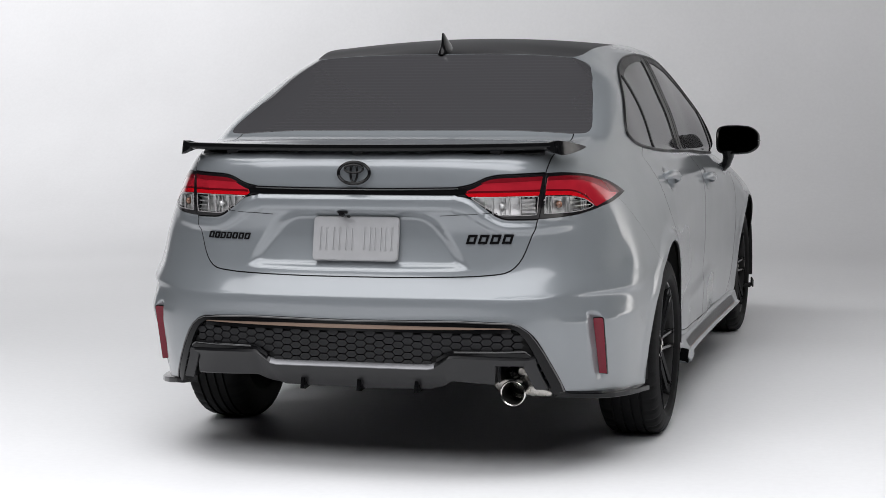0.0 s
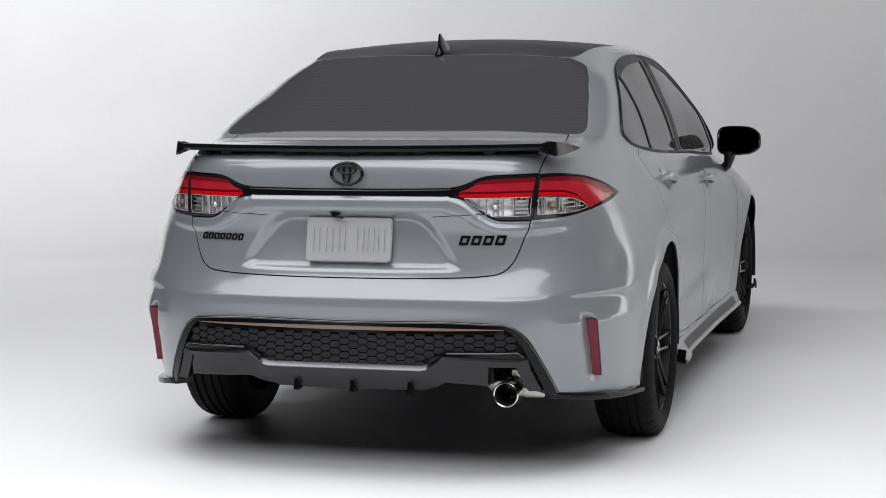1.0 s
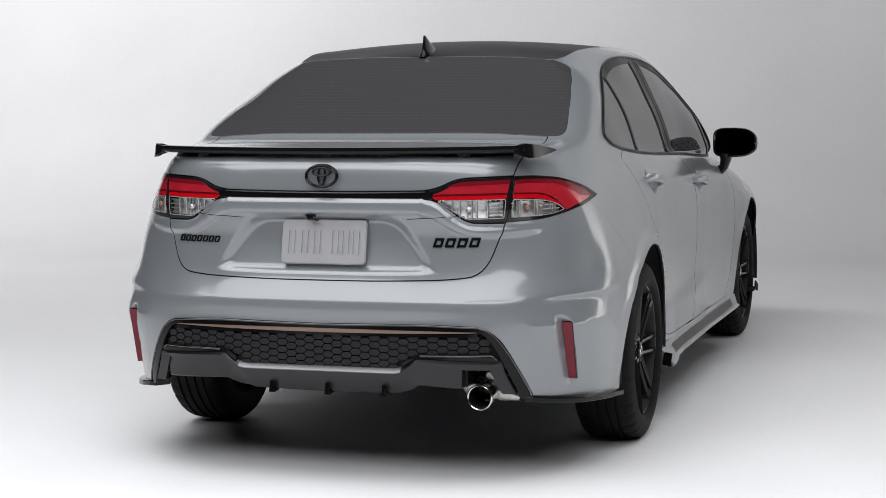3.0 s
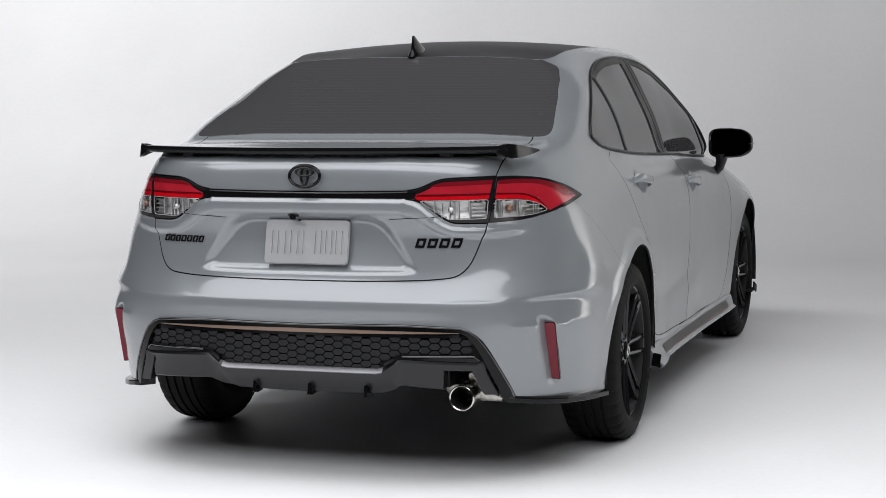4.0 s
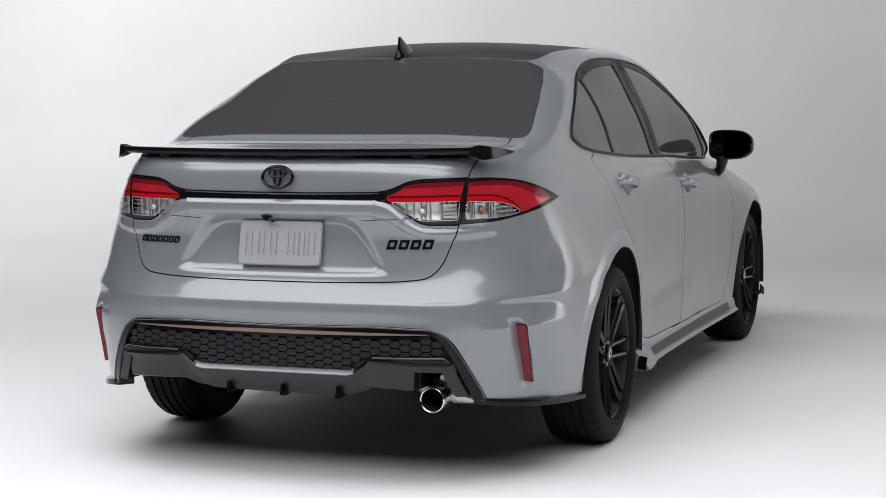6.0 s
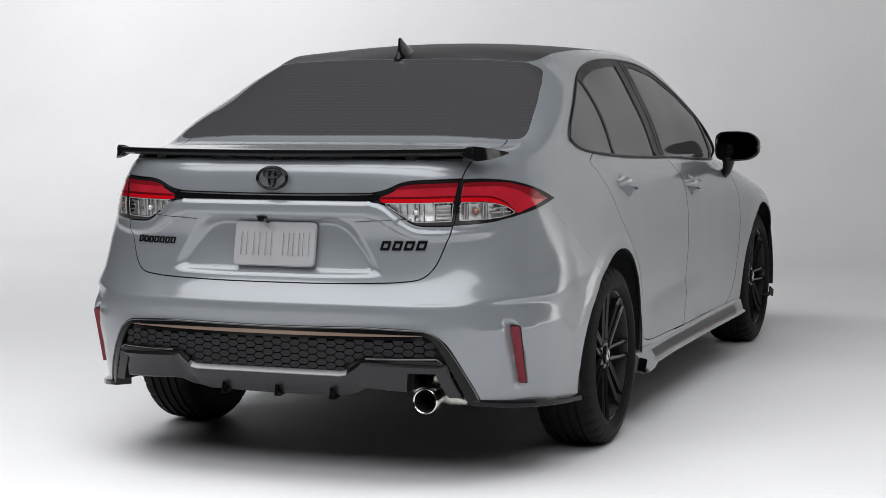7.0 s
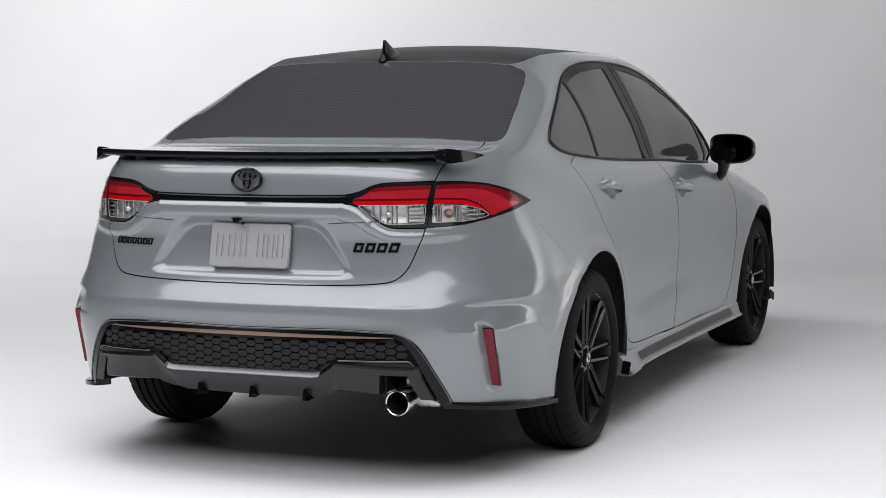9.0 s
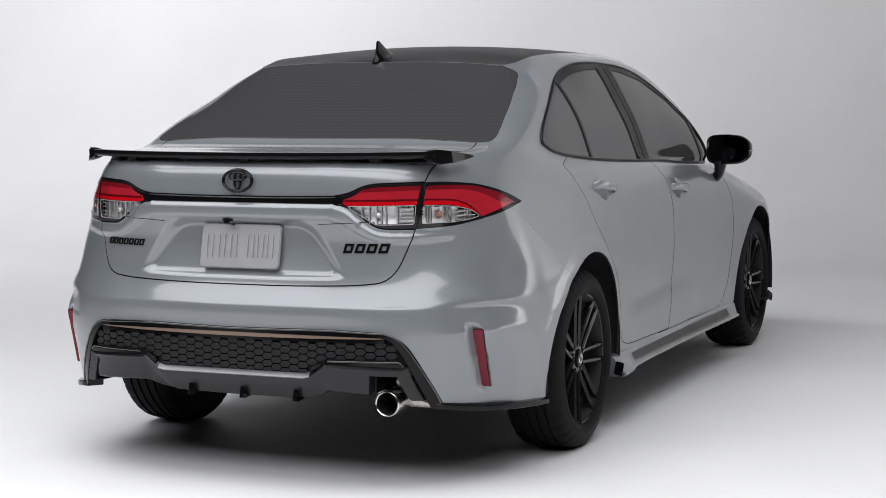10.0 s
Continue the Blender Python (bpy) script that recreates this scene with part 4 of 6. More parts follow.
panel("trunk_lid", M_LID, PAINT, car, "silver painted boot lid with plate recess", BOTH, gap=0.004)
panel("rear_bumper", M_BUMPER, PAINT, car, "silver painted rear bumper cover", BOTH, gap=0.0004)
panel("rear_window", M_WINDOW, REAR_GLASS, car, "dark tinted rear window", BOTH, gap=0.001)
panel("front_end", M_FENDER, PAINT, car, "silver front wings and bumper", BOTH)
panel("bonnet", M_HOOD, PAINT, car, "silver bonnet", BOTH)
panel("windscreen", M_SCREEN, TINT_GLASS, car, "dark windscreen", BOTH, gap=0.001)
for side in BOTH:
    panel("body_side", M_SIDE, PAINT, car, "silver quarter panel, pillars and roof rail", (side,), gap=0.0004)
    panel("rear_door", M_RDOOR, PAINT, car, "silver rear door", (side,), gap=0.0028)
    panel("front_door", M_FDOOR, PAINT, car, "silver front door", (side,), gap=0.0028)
    panel("side_glass", M_DAY, TINT_GLASS, car, "dark tinted side glass", (side,), gap=0.001)
    panel("headlamp", M_HEAD, GLOSS_BLACK, car, "dark headlamp", (side,))


def roof():
    """Black roof panel, crowned across, that closes the ring at the top of the skin."""
    u = np.linspace(0, U_END, 161)
    edge = skin(u, np.full_like(u, V_END))[0]
    mid_y = np.linspace(1.21, 2.79, 161)
    rows = []
    for k in np.linspace(0, 1, 13):
        p = edge * (1 - k)
        p[:, 1] = edge[:, 1] * (1 - k) + mid_y * k
        t = (p[:, 1] - 1.2) / 1.6
        crown = edge[:, 2] + (1.418 + 0.070 * (1 - np.abs(1 - 2 * t) ** 2.6) - edge[:, 2]) * (1 - (1 - k) ** 2)
        p[:, 2] = crown - 0.001
        rows.append(p)
    bm = bmesh.new()
    for side in BOTH:
        grid = [[bm.verts.new((q[0] * side, q[1], q[2])) for q in p] for p in rows]
        for a, b in zip(grid, grid[1:]):
            for i in range(len(a) - 1):
                bm.faces.new((a[i], a[i + 1], b[i + 1], b[i]))
    bmesh.ops.remove_doubles(bm, verts=bm.verts, dist=0.0004)
    return part("roof_panel", bm, ROOF_BLACK, car, "gloss black roof panel", angle=60)


roof()


def shut_line_shade():
    """Black sheet added just below the panels, so that the shut lines look shaded."""
    tri = TRI[~HOLES & ~M_LAMP_IN & ~M_LAMP_OUT]
    p = POS - NRM * 0.0095
    verts = np.concatenate([p, p * np.array([-1, 1, 1])])
    faces = tri.tolist() + (tri[:, ::-1] + len(p)).tolist()
    return sheet((verts.tolist(), [], faces), "shut_line_shade", GAP_BLACK, car, "black sheet under the panels that darkens the shut lines")


shut_line_shade()


# ---- tail lamps ----
def clear_lens():
    m = material("clear_lens", (0.95, 0.95, 0.95), 0.02, 0, 0.6, 0.01, ior=1.04, transmission=1.0)
    return m


CLEAR = clear_lens()
RED_BAR = material("bright_red_light_bar", (0.46, 0.003, 0.008), 0.18, 0, 1.0, 0.02, grain=0.08, grain_scale=60)
# darker red that stands in for the shade inside the lens top
LENS_SHADE = material("shaded_red_lens", (0.15, 0.006, 0.011), 0.15, 0, 0.4, 0.03, grain=0.05)
LAMP_BLACK = material("lamp_housing_black", (0.008, 0.007, 0.008), 0.15, 0, 0.15, 0.03, spec=0.3, rough_var=0.2)
REFLECTOR = material("lamp_reflector_chrome", (0.50, 0.495, 0.495), 0.46, 1.0, rough_var=0.3, stain_scale=40, bump=0.10, bump_scale=200)
LENS_EDGE = material("pale_lens_edge", (0.34, 0.33, 0.33), 0.25, 0.2, 0.5, grain=0.1)
DEEP_RED = material("deep_red_line", (0.10, 0.002, 0.005), 0.2, 0, 0.6, grain=0.1)
AMBER = material("amber_bulb", (0.17, 0.085, 0.055), 0.25, 0, 0.5)


def bevelled(bm, width, segments=2, geom=None):
    bmesh.ops.bevel(bm, geom=geom or bm.edges[:], offset=width, segments=segments, affect="EDGES", clamp_overlap=True)
    return bm


def block(size, at=(0, 0, 0), bevel=0.0, turn=None, segments=2):
    bm = bmesh.new()
    bmesh.ops.create_cube(bm, size=1, matrix=Matrix.Diagonal((*size, 1)))
    if bevel:
        bevelled(bm, bevel, segments)
    bmesh.ops.transform(bm, matrix=Matrix.Translation(at) @ (turn or Matrix.Identity(4)), verts=bm.verts)
    return bm


def join(*parts):
    out = bmesh.new()
    for b in parts:
        me = bpy.data.meshes.new("scratch")
        b.to_mesh(me)
        b.free()
        out.from_mesh(me)
        bpy.data.meshes.remove(me)
    return out


def sweep(points, radius, seg=20, caps=False):
    """A tube along a line of points; radius may change on the way."""
    bm = bmesh.new()
    pts = [Vector(p) for p in points]
    radii = radius if isinstance(radius, (list, tuple)) else [radius] * len(pts)
    rings = []
    for i, p in enumerate(pts):
        d = (pts[min(i + 1, len(pts) - 1)] - pts[max(i - 1, 0)]).normalized()
        q = d.to_track_quat("Z", "Y")
        rings.append([bm.verts.new(p + q @ Vector((radii[i] * math.cos(a), radii[i] * math.sin(a), 0))) for a in np.linspace(0, 2 * math.pi, seg, endpoint=False)])
    for a, b in zip(rings, rings[1:]):
        for i in range(seg):
            bm.faces.new((a[i], a[(i + 1) % seg], b[(i + 1) % seg], b[i]))
    if caps:
        bm.faces.new(rings[0]), bm.faces.new(rings[-1])
    return bm


def spot(zone, a, b, lift=0.0):
    """A place on the skin and its normal."""
    uv = on_skin_many(zone, [(a, b)])
    p, n = skin(uv[:, 0], uv[:, 1])[0][0], skin_normals(uv[:, 0], uv[:, 1])[0]
    return Vector(p + n * lift), Vector(n)


CLEAR_IN = outline(("xz", 0.40, 0.926, 0.008), ("xz", 0.6145, 0.928, 0.006), ("xz", 0.6095, 0.866, 0.006), ("xz", 0.495, 0.865, 0.015))
CLEAR_OUT = outline(("xz", 0.635, 0.927, 0.006), ("xz", 0.71, 0.923, 0.03), ("xz", 0.748, 0.908, 0.03), ("xz", 0.770, 0.885, 0.01), ("xz", 0.745, 0.874, 0.02), ("xz", 0.633, 0.868, 0.006))
RED_IN = outline(("xz", 0.378, 0.945, 0.01), ("xz", 0.41, 0.955, 0.02), ("xz", 0.47, 0.987, 0.02), ("xz", 0.6235, 0.992, 0.008), ("xz", 0.6175, 0.944, 0.004), ("xz", 0.39, 0.941, 0.008))
SHADE_IN = outline(("xz", 0.43, 0.972, 0.008), ("xz", 0.47, 0.988, 0.02), ("xz", 0.6240, 0.993, 0.004), ("xz", 0.6222, 0.979, 0.004), ("xz", 0.47, 0.974, 0.02))
SHADE_OUT = outline(("xz", 0.639, 0.991, 0.004), ("xz", 0.74, 0.985, 0.03), ("xz", 0.784, 0.962, 0.02), ("xz", 0.822, 0.921, 0.004), ("xz", 0.80, 0.925, 0.02), ("xz", 0.772, 0.952, 0.03), ("xz", 0.735, 0.973, 0.03), ("xz", 0.638, 0.978, 0.004))
BAR_IN = outline(("xz", 0.382, 0.940, 0.003), ("xz", 0.6175, 0.943, 0.003), ("xz", 0.6155, 0.930, 0.003), ("xz", 0.395, 0.929, 0.003))
RED_OUT = outline(("xz", 0.638, 0.990, 0.006), ("xz", 0.74, 0.984, 0.04), ("xz", 0.782, 0.962, 0.02), ("xz", 0.820, 0.922, 0.004), ("xz", 0.79, 0.893, 0.02), ("xz", 0.774, 0.882, 0.005), ("xz", 0.758, 0.908, 0.03), ("xz", 0.725, 0.938, 0.05), ("xz", 0.634, 0.945, 0.004))
LINE_IN = outline(("xz", 0.392, 0.9475, 0.002), ("xz", 0.618, 0.9500, 0.002), ("xz", 0.6175, 0.9440, 0.002), ("xz", 0.390, 0.9420, 0.002))
LINE_OUT = outline(("xz", 0.6355, 0.9500, 0.002), ("xz", 0.712, 0.9455, 0.03), ("xz", 0.750, 0.919, 0.02), ("xz", 0.748, 0.914, 0.02), ("xz", 0.712, 0.9400, 0.03), ("xz", 0.6350, 0.9445, 0.002))
BAR_OUT = outline(("xz", 0.635, 0.944, 0.003), ("xz", 0.715, 0.939, 0.03), ("xz", 0.752, 0.91, 0.03), ("xz", 0.772, 0.884, 0.003), ("xz", 0.770, 0.886, 0.003), ("xz", 0.744, 0.911, 0.03), ("xz", 0.705, 0.928, 0.03), ("xz", 0.634, 0.930, 0.003))


def lamp_details(lamp, side, x0, x1, z0, z1, slope, ribs, bulb_x):
    """Chrome reflector with ribs and bulbs behind the clear pane."""
    xs = np.linspace(x0, x1, 9)
    zs = np.linspace(z0, z1, 5)
    bm = bmesh.new()
    grid = []
    for z in zs:
        row = []
        for x in xs:
            p, n = spot("xz", max(x, x0 + slope * (z1 - z)), z)
            q = p - n * (0.022 - 0.010 * abs((z - (z0 + z1) / 2) / (z1 - z0)) * 2)
            row.append(bm.verts.new((q.x * side, q.y, q.z)))
        grid.append(row)
    for a, b in zip(grid, grid[1:]):
        for i in range(len(xs) - 1):
            bm.faces.new((a[i], a[i + 1], b[i + 1], b[i]))
    part("reflector", bm, REFLECTOR, lamp, "faceted chrome reflector")
    for x in ribs:
        zmid, zh = (z0 + z1) / 2, (z1 - z0) * 0.5
        p, n = spot("xz", x, zmid)
        part("reflector_rib", block((0.003, 0.012, zh * 2 * 0.92), ((p.x - n.x * 0.010) * side, p.y - n.y * 0.010, zmid), 0.0008), REFLECTOR, lamp)
    for k, z in enumerate(np.linspace(z0 + 0.012, z1 - 0.012, 4)):
        xa, xb = max(x1 - 0.045, x0), x1 - 0.004
        (p, n), (q, _) = spot("xz", xa, z), spot("xz", xb, z)
        d = q - p
        turn = Matrix.Rotation(math.atan2(d.y, d.x * side), 4, "Z")
        mid = (p + q) / 2 - n * 0.009
        part("reflector_slat", block((d.length, 0.010, 0.003), (mid.x * side, mid.y, z), 0.0008, turn), REFLECTOR, lamp)
    p, n = spot("xz", bulb_x, (z0 + z1) / 2)
    bm = bmesh.new()
    bmesh.ops.create_uvsphere(bm, u_segments=16, v_segments=10, radius=0.012)
    bmesh.ops.translate(bm, vec=((p.x - n.x * 0.012) * side, p.y - n.y * 0.012, p.z), verts=bm.verts)
    part("bulb", bm, AMBER if x0 > 0.62 else REFLECTOR, lamp)


for side in BOTH:
    outer = panel("outer_tail_lamp", M_LAMP_OUT, LAMP_BLACK, car, "wraparound outer tail lamp, red over clear, black rim", (side,), lift=-0.026, depth=0.02, gap=0.0)

    inner = panel("inner_tail_lamp", M_LAMP_IN, LAMP_BLACK, car, "inner tail lamp on boot lid, red over clear", (side,), lift=-0.026, depth=0.02, gap=0.0)
    for lamp, mask, clear in ((outer, M_LAMP_OUT, CLEAR_OUT), (inner, M_LAMP_IN, CLEAR_IN)):
        frame_mask = mask & ~inside(clear, MID)
        panel("lamp_frame", frame_mask, LAMP_BLACK, lamp, "gloss black lamp frame", (side,), gap=0.0015, depth=0.02, lift=0.001)
    patch("red_lens", RED_OUT, RED_LENS, outer, "deep red lens", (side,), lift=0.0015)
    patch("lens_shade", SHADE_OUT, LENS_SHADE, outer, "dark red band painted for the shade at the lens top", (side,), lift=0.0022, depth=0.003)
    patch("lens_shade", SHADE_IN, LENS_SHADE, inner, "dark red band painted for the shade at the lens top", (side,), lift=0.0022, depth=0.003)
    patch("light_bar", BAR_OUT, RED_BAR, outer, "bright red light bar", (side,), lift=0.002)
    patch("red_lens", RED_IN, RED_LENS, inner, "deep red lens", (side,), lift=0.0015)
    patch("lens_line", LINE_IN, DEEP_RED, inner, "dark red line between lens and bar", (side,), lift=0.0024, depth=0.003)
    patch("lens_line", LINE_OUT, DEEP_RED, outer, "dark red line between lens and bar", (side,), lift=0.0024, depth=0.003)
    patch("light_bar", BAR_IN, RED_BAR, inner, "bright red light bar", (side,), lift=0.002)
    for lamp, clear in ((outer, CLEAR_OUT), (inner, CLEAR_IN)):
        pane = patch("clear_lens", clear, CLEAR, lamp, "clear lens", (side,), lift=0.001, depth=0.003)
        pane.visible_shadow = False
        at, out = skin(clear[:, 0], clear[:, 1])[0], skin_normals(clear[:, 0], clear[:, 1])
        rim = [Vector((p[0] * side, p[1], p[2])) + Vector((n[0] * side, n[1], n[2])) * 0.0012 for p, n in zip(at, out)]
        part("lens_edge", sweep(rim + rim[:1], 0.0014, 6), LENS_EDGE, lamp, "pale edge of the clear lens", angle=60)
    lamp_details(inner, side, 0.395, 0.612, 0.862, 0.93, 1.45, (0.45, 0.475, 0.5, 0.515, 0.53, 0.565), 0.505)
    lamp_details(outer, side, 0.634, 0.765, 0.864, 0.93, 0.0, (0.65, 0.658, 0.70, 0.708, 0.74, 0.746, 0.752), 0.68)


# ---- black strip and badges on the boot lid ----
def across(top, bottom, x_end, top_end=None, bottom_end=None):
    """An outline across the middle, from x = 0 to x_end."""
    te, be = top if top_end is None else top_end, bottom if bottom_end is None else bottom_end
    n = 24
    line = [(x, top + (te - top) * (x / x_end) ** 2) for x in np.linspace(0, x_end, n)] + [(x, bottom + (be - bottom) * (x / x_end) ** 2) for x in np.linspace(x_end, 0, n)]
    return on_skin_many("xz", line)


# silver drawn for the reflection along the strip's rounded edge
GLINT_SILVER = material("strip_glint_silver", (0.40, 0.40, 0.41), 0.25, 0.9, rough_var=0.2)
patch("strip_line", across(0.9535, 0.9495, 0.36, 0.9575, 0.955), GLINT_SILVER, car, "thin silver line drawn for the reflection in the black strip", BOTH, lift=0.0045, depth=0.006)
patch("lid_strip", across(0.9575, 0.9530, 0.372, 0.962, 0.957), GLOSS_BLACK, car, "gloss black strip between the tail lamps", BOTH, lift=0.004, depth=0.008)
patch("lid_strip", across(0.9492, 0.9345, 0.388, 0.9545, 0.934), GLOSS_BLACK, car, "gloss black strip between the tail lamps", BOTH, lift=0.0015, depth=0.006)


def torus_ring(rx, rz, thick, deep, mat, name, parent, at, lean=0.0, seg=48):
    """An oval ring in the x-z plane."""
    bm = bmesh.new()
    loops = []
    for a in np.linspace(0, 2 * math.pi, seg, endpoint=False):
        c, s = math.cos(a), math.sin(a)
        loop = []
        for b in np.linspace(0, 2 * math.pi, 8, endpoint=False):
            r = thick * math.cos(b)
            loop.append(bm.verts.new(((rx + r) * c, -deep * math.sin(b), (rz + r) * s)))
        loops.append(loop)
    for a, b in zip(loops, loops[1:] + loops[:1]):
        for i in range(8):
            bm.faces.new((a[i], a[(i + 1) % 8], b[(i + 1) % 8], b[i]))
    bmesh.ops.transform(bm, matrix=Matrix.Translation(at) @ Matrix.Rotation(lean, 4, "X"), verts=bm.verts)
    return part(name, bm, mat, parent)


emblem = torus_ring(0.055, 0.0365, 0.0055, 0.006, GLOSS_BLACK, "emblem", car, (0, 0.077, 1.008), -0.12)
tagged(emblem, "oval gloss black emblem")
torus_ring(0.032, 0.0135, 0.0042, 0.005, GLOSS_BLACK, "emblem_ring", emblem, (0, 0.078, 1.022), -0.12)
torus_ring(0.012, 0.031, 0.0042, 0.005, GLOSS_BLACK, "emblem_ring", emblem, (0, 0.078, 1.008), -0.12)


def lettering(x0, x1, z0, height, count, name, label):
    """Slanted black bars in place of a model name."""
    badge = None
    width = (x1 - x0) / count
    for k in range(count):
        xa = x0 + k * width
        z = z0
        w, line = 0.78 * width, (0.26 if count < 6 else 0.21) * height
        for low, high, left, right, lift in ((0.0, line, 0, w, 0.004), (height - line, height, 0, w, 0.004), (line, height - line, 0, line, 0.0042), (line, height - line, w - line, w, 0.0042)):
            pts = [(xa + 0.3 * high + left, z + high), (xa + 0.3 * high + right, z + high), (xa + 0.3 * low + right, z + low), (xa + 0.3 * low + left, z + low)]
            uv = on_skin_many("xz", [(abs(a), b) for a, b in pts])
            ob = patch("badge_bar" if badge else name, rounded([(*p, 0.002) for p in uv], 0.006), GLOSS_BLACK, badge or car, label if badge is None else "", (1 if x0 > 0 else -1,), depth=0.004, lift=lift)
            badge = badge or ob


lettering(0.384, 0.540, 0.771, 0.031, 4, "model_badge", "gloss black slanted badge")
lettering(-0.556, -0.385, 0.776, 0.022, 7, "model_badge", "gloss black slanted badge")


for side in BOTH:
    line = []
    for x, z in zip(np.linspace(0.297, 0.468, 24), np.linspace(0.8645, 0.8745, 24)):
        near = np.argsort((POS[:, 0] - x) ** 2 + (POS[:, 2] - z) ** 2 + 9.0 * (POS[:, 1] > 0.3))[:4]
        p = POS[near].mean(0)
        line.append((x * side, p[1] - 0.0003, z))
    part("lid_seam", sweep(line, 0.0011, 6, caps=True), GAP_BLACK, car, "thin dark seam across the boot lid")


# ---- number plate ----
PLATE = material("pressed_silver_plate", (0.42, 0.42, 0.43), 0.42, 0.55, 0.3, grain=0.03, grain_scale=900, stain=0.05, stain_scale=20)
TILT_PLATE = Matrix.Translation((0, 0.096, 0.783)) @ Matrix.Rotation(-0.21, 4, "X")


def rounded_slab(w, h, d, r, edge):
    """A slab in x and z with round corners, its face towards -y."""
    bm = bmesh.new()
    line = rounded([(-w / 2, -h / 2, r), (w / 2, -h / 2, r), (w / 2, h / 2, r), (-w / 2, h / 2, r)], 0.05)
    f = bm.faces.new([bm.verts.new((a, 0, b)) for a, b in line])
    ex = bmesh.ops.extrude_face_region(bm, geom=[f])
    moved = [g for g in ex["geom"] if isinstance(g, bmesh.types.BMVert)]
    bmesh.ops.translate(bm, vec=(0, -d, 0), verts=moved)
    face = [g for g in ex["geom"] if isinstance(g, bmesh.types.BMFace)][0]
    bevelled(bm, edge, 2, list(face.edges))
    return bm


bm = rounded_slab(0.305, 0.152, 0.009, 0.018, 0.003)
bmesh.ops.transform(bm, matrix=TILT_PLATE, verts=bm.verts)
plate = part("number_plate", bm, PLATE, car, "blank pressed silver number plate")
for x in (-0.112, -0.065, -0.02, 0.045, 0.083, 0.12):
    for dx in (-0.0105, 0.0105):
        bm = rounded_slab(0.0125, 0.086, 0.0055, 0.006, 0.0045)
        bmesh.ops.transform(bm, matrix=TILT_PLATE @ Matrix.Translation((x - 0.004 + dx, -0.0088, 0.0)), verts=bm.verts)
        part("plate_bar", bm, PLATE, plate)
bm = block((0.040, 0.02, 0.011), (-0.045, 0.088, 0.875), 0.004)
camera_pod = part("rear_camera", bm, SATIN_BLACK, car, "small black reversing camera")
bm = bmesh.new()
bmesh.ops.create_cone(bm, cap_ends=True, segments=20, radius1=0.009, radius2=0.008, depth=0.014)
bmesh.ops.transform(bm, matrix=Matrix.Translation((-0.045, 0.076, 0.868)) @ Matrix.Rotation(1.3, 4, "X"), verts=bm.verts)
part("camera_lens", bm, GLOSS_BLACK, camera_pod)
bm = block((0.012, 0.008, 0.008), (-0.02, 0.078, 0.860), 0.002)
part("plate_light", bm, SATIN_BLACK, car, "small plate light")

# ---- rear reflectors ----
LOW_RED = material("red_reflector", (0.16, 0.006, 0.018), 0.25, 0, 0.0, 0.05, spec=0.35, bump=0.4, bump_scale=700, grain=0.1, grain_scale=400)
for side in BOTH:
    plates = []
    for grow, front, back in ((0.0025, 0.0, 0.014), (0.0, -0.004, 0.004)):
        bm = bmesh.new()
        line = rounded([(0.7855 - grow, 0.512 + grow, 0.006), (0.820 + grow, 0.515 + grow, 0.012), (0.8215 + grow, 0.315 - grow, 0.002), (0.796 - grow, 0.317 - grow, 0.002)], 0.02)
        loops = [[bm.verts.new((a * side, REFLECTOR_Y(b) + d, b)) for a, b in line] for d in (front, back)]
        for i in range(len(line)):
            bm.faces.new((loops[0][i], loops[0][i - 1], loops[1][i - 1], loops[1][i]))
        bm.faces.new(loops[0]), bm.faces.new(loops[1])
        plates.append(bm)
    bezel = part("reflector_bezel", plates[0], LAMP_BLACK, car, "black reflector surround", angle=30)
    part("rear_reflector", plates[1], LOW_RED, bezel, "tall narrow dark red bumper reflector", angle=30)


# ---- black lower bumper: frame, bronze strip, honeycomb, diffuser ----
def rear_y(x, z):
    """Depth of the smooth rear at x and z."""
    uv = on_skin_many("xz", np.stack([np.abs(np.atleast_1d(x)), np.broadcast_to(z, np.atleast_1d(x).shape)], 1))
    return skin(uv[:, 0], uv[:, 1])[0][:, 1]


frame_line = outline(("uv", 0.0, on_skin("xz", 0.0, 0.517)[1]), ("xz", 0.02, 0.517), ("xz", 0.35, 0.521, 0.1), ("xz", 0.545, 0.513, 0.05), ("xz", 0.608, 0.480, 0.05), ("xz", 0.645, 0.418, 0.06), ("xz", 0.683, 0.334, 0.05), ("xz", 0.706, 0.262, 0.01), ("xz", 0.672, 0.262, 0.004), ("xz", 0.628, 0.380, 0.05), ("xz", 0.590, 0.458, 0.04), ("xz", 0.550, 0.4985, 0.05), ("xz", 0.3, 0.5005, 0.01), ("uv", 0.0, on_skin("xz", 0.0, 0.502)[1]))
lower = patch("lower_bumper_frame", frame_line, GLOSS_BLACK, car, "gloss black frame of the lower rear bumper", BOTH, lift=0.004, depth=0.03)
patch("bronze_strip", across(0.5005, 0.487, 0.545, 0.4945, 0.4925), BRONZE, lower, "thin bronze accent strip", BOTH, lift=0.002, depth=0.01)
patch("lower_strip", across(0.4875, 0.478, 0.545, 0.490, 0.478), GLOSS_BLACK, lower, "", BOTH, lift=-0.001, depth=0.012)


def bead(line, radius, lift, parent, name, label=""):
    """Thin gloss black bead along a line over the rear skin, on both sides, added to show a highlight there."""
    for s in BOTH:
        pts = [spot("xz", a, b, lift)[0] for a, b in line]
        part(name, sweep([(p.x * s, p.y, p.z) for p in pts], radius, 8, caps=True), BEAD_BLACK, parent, label, angle=60)


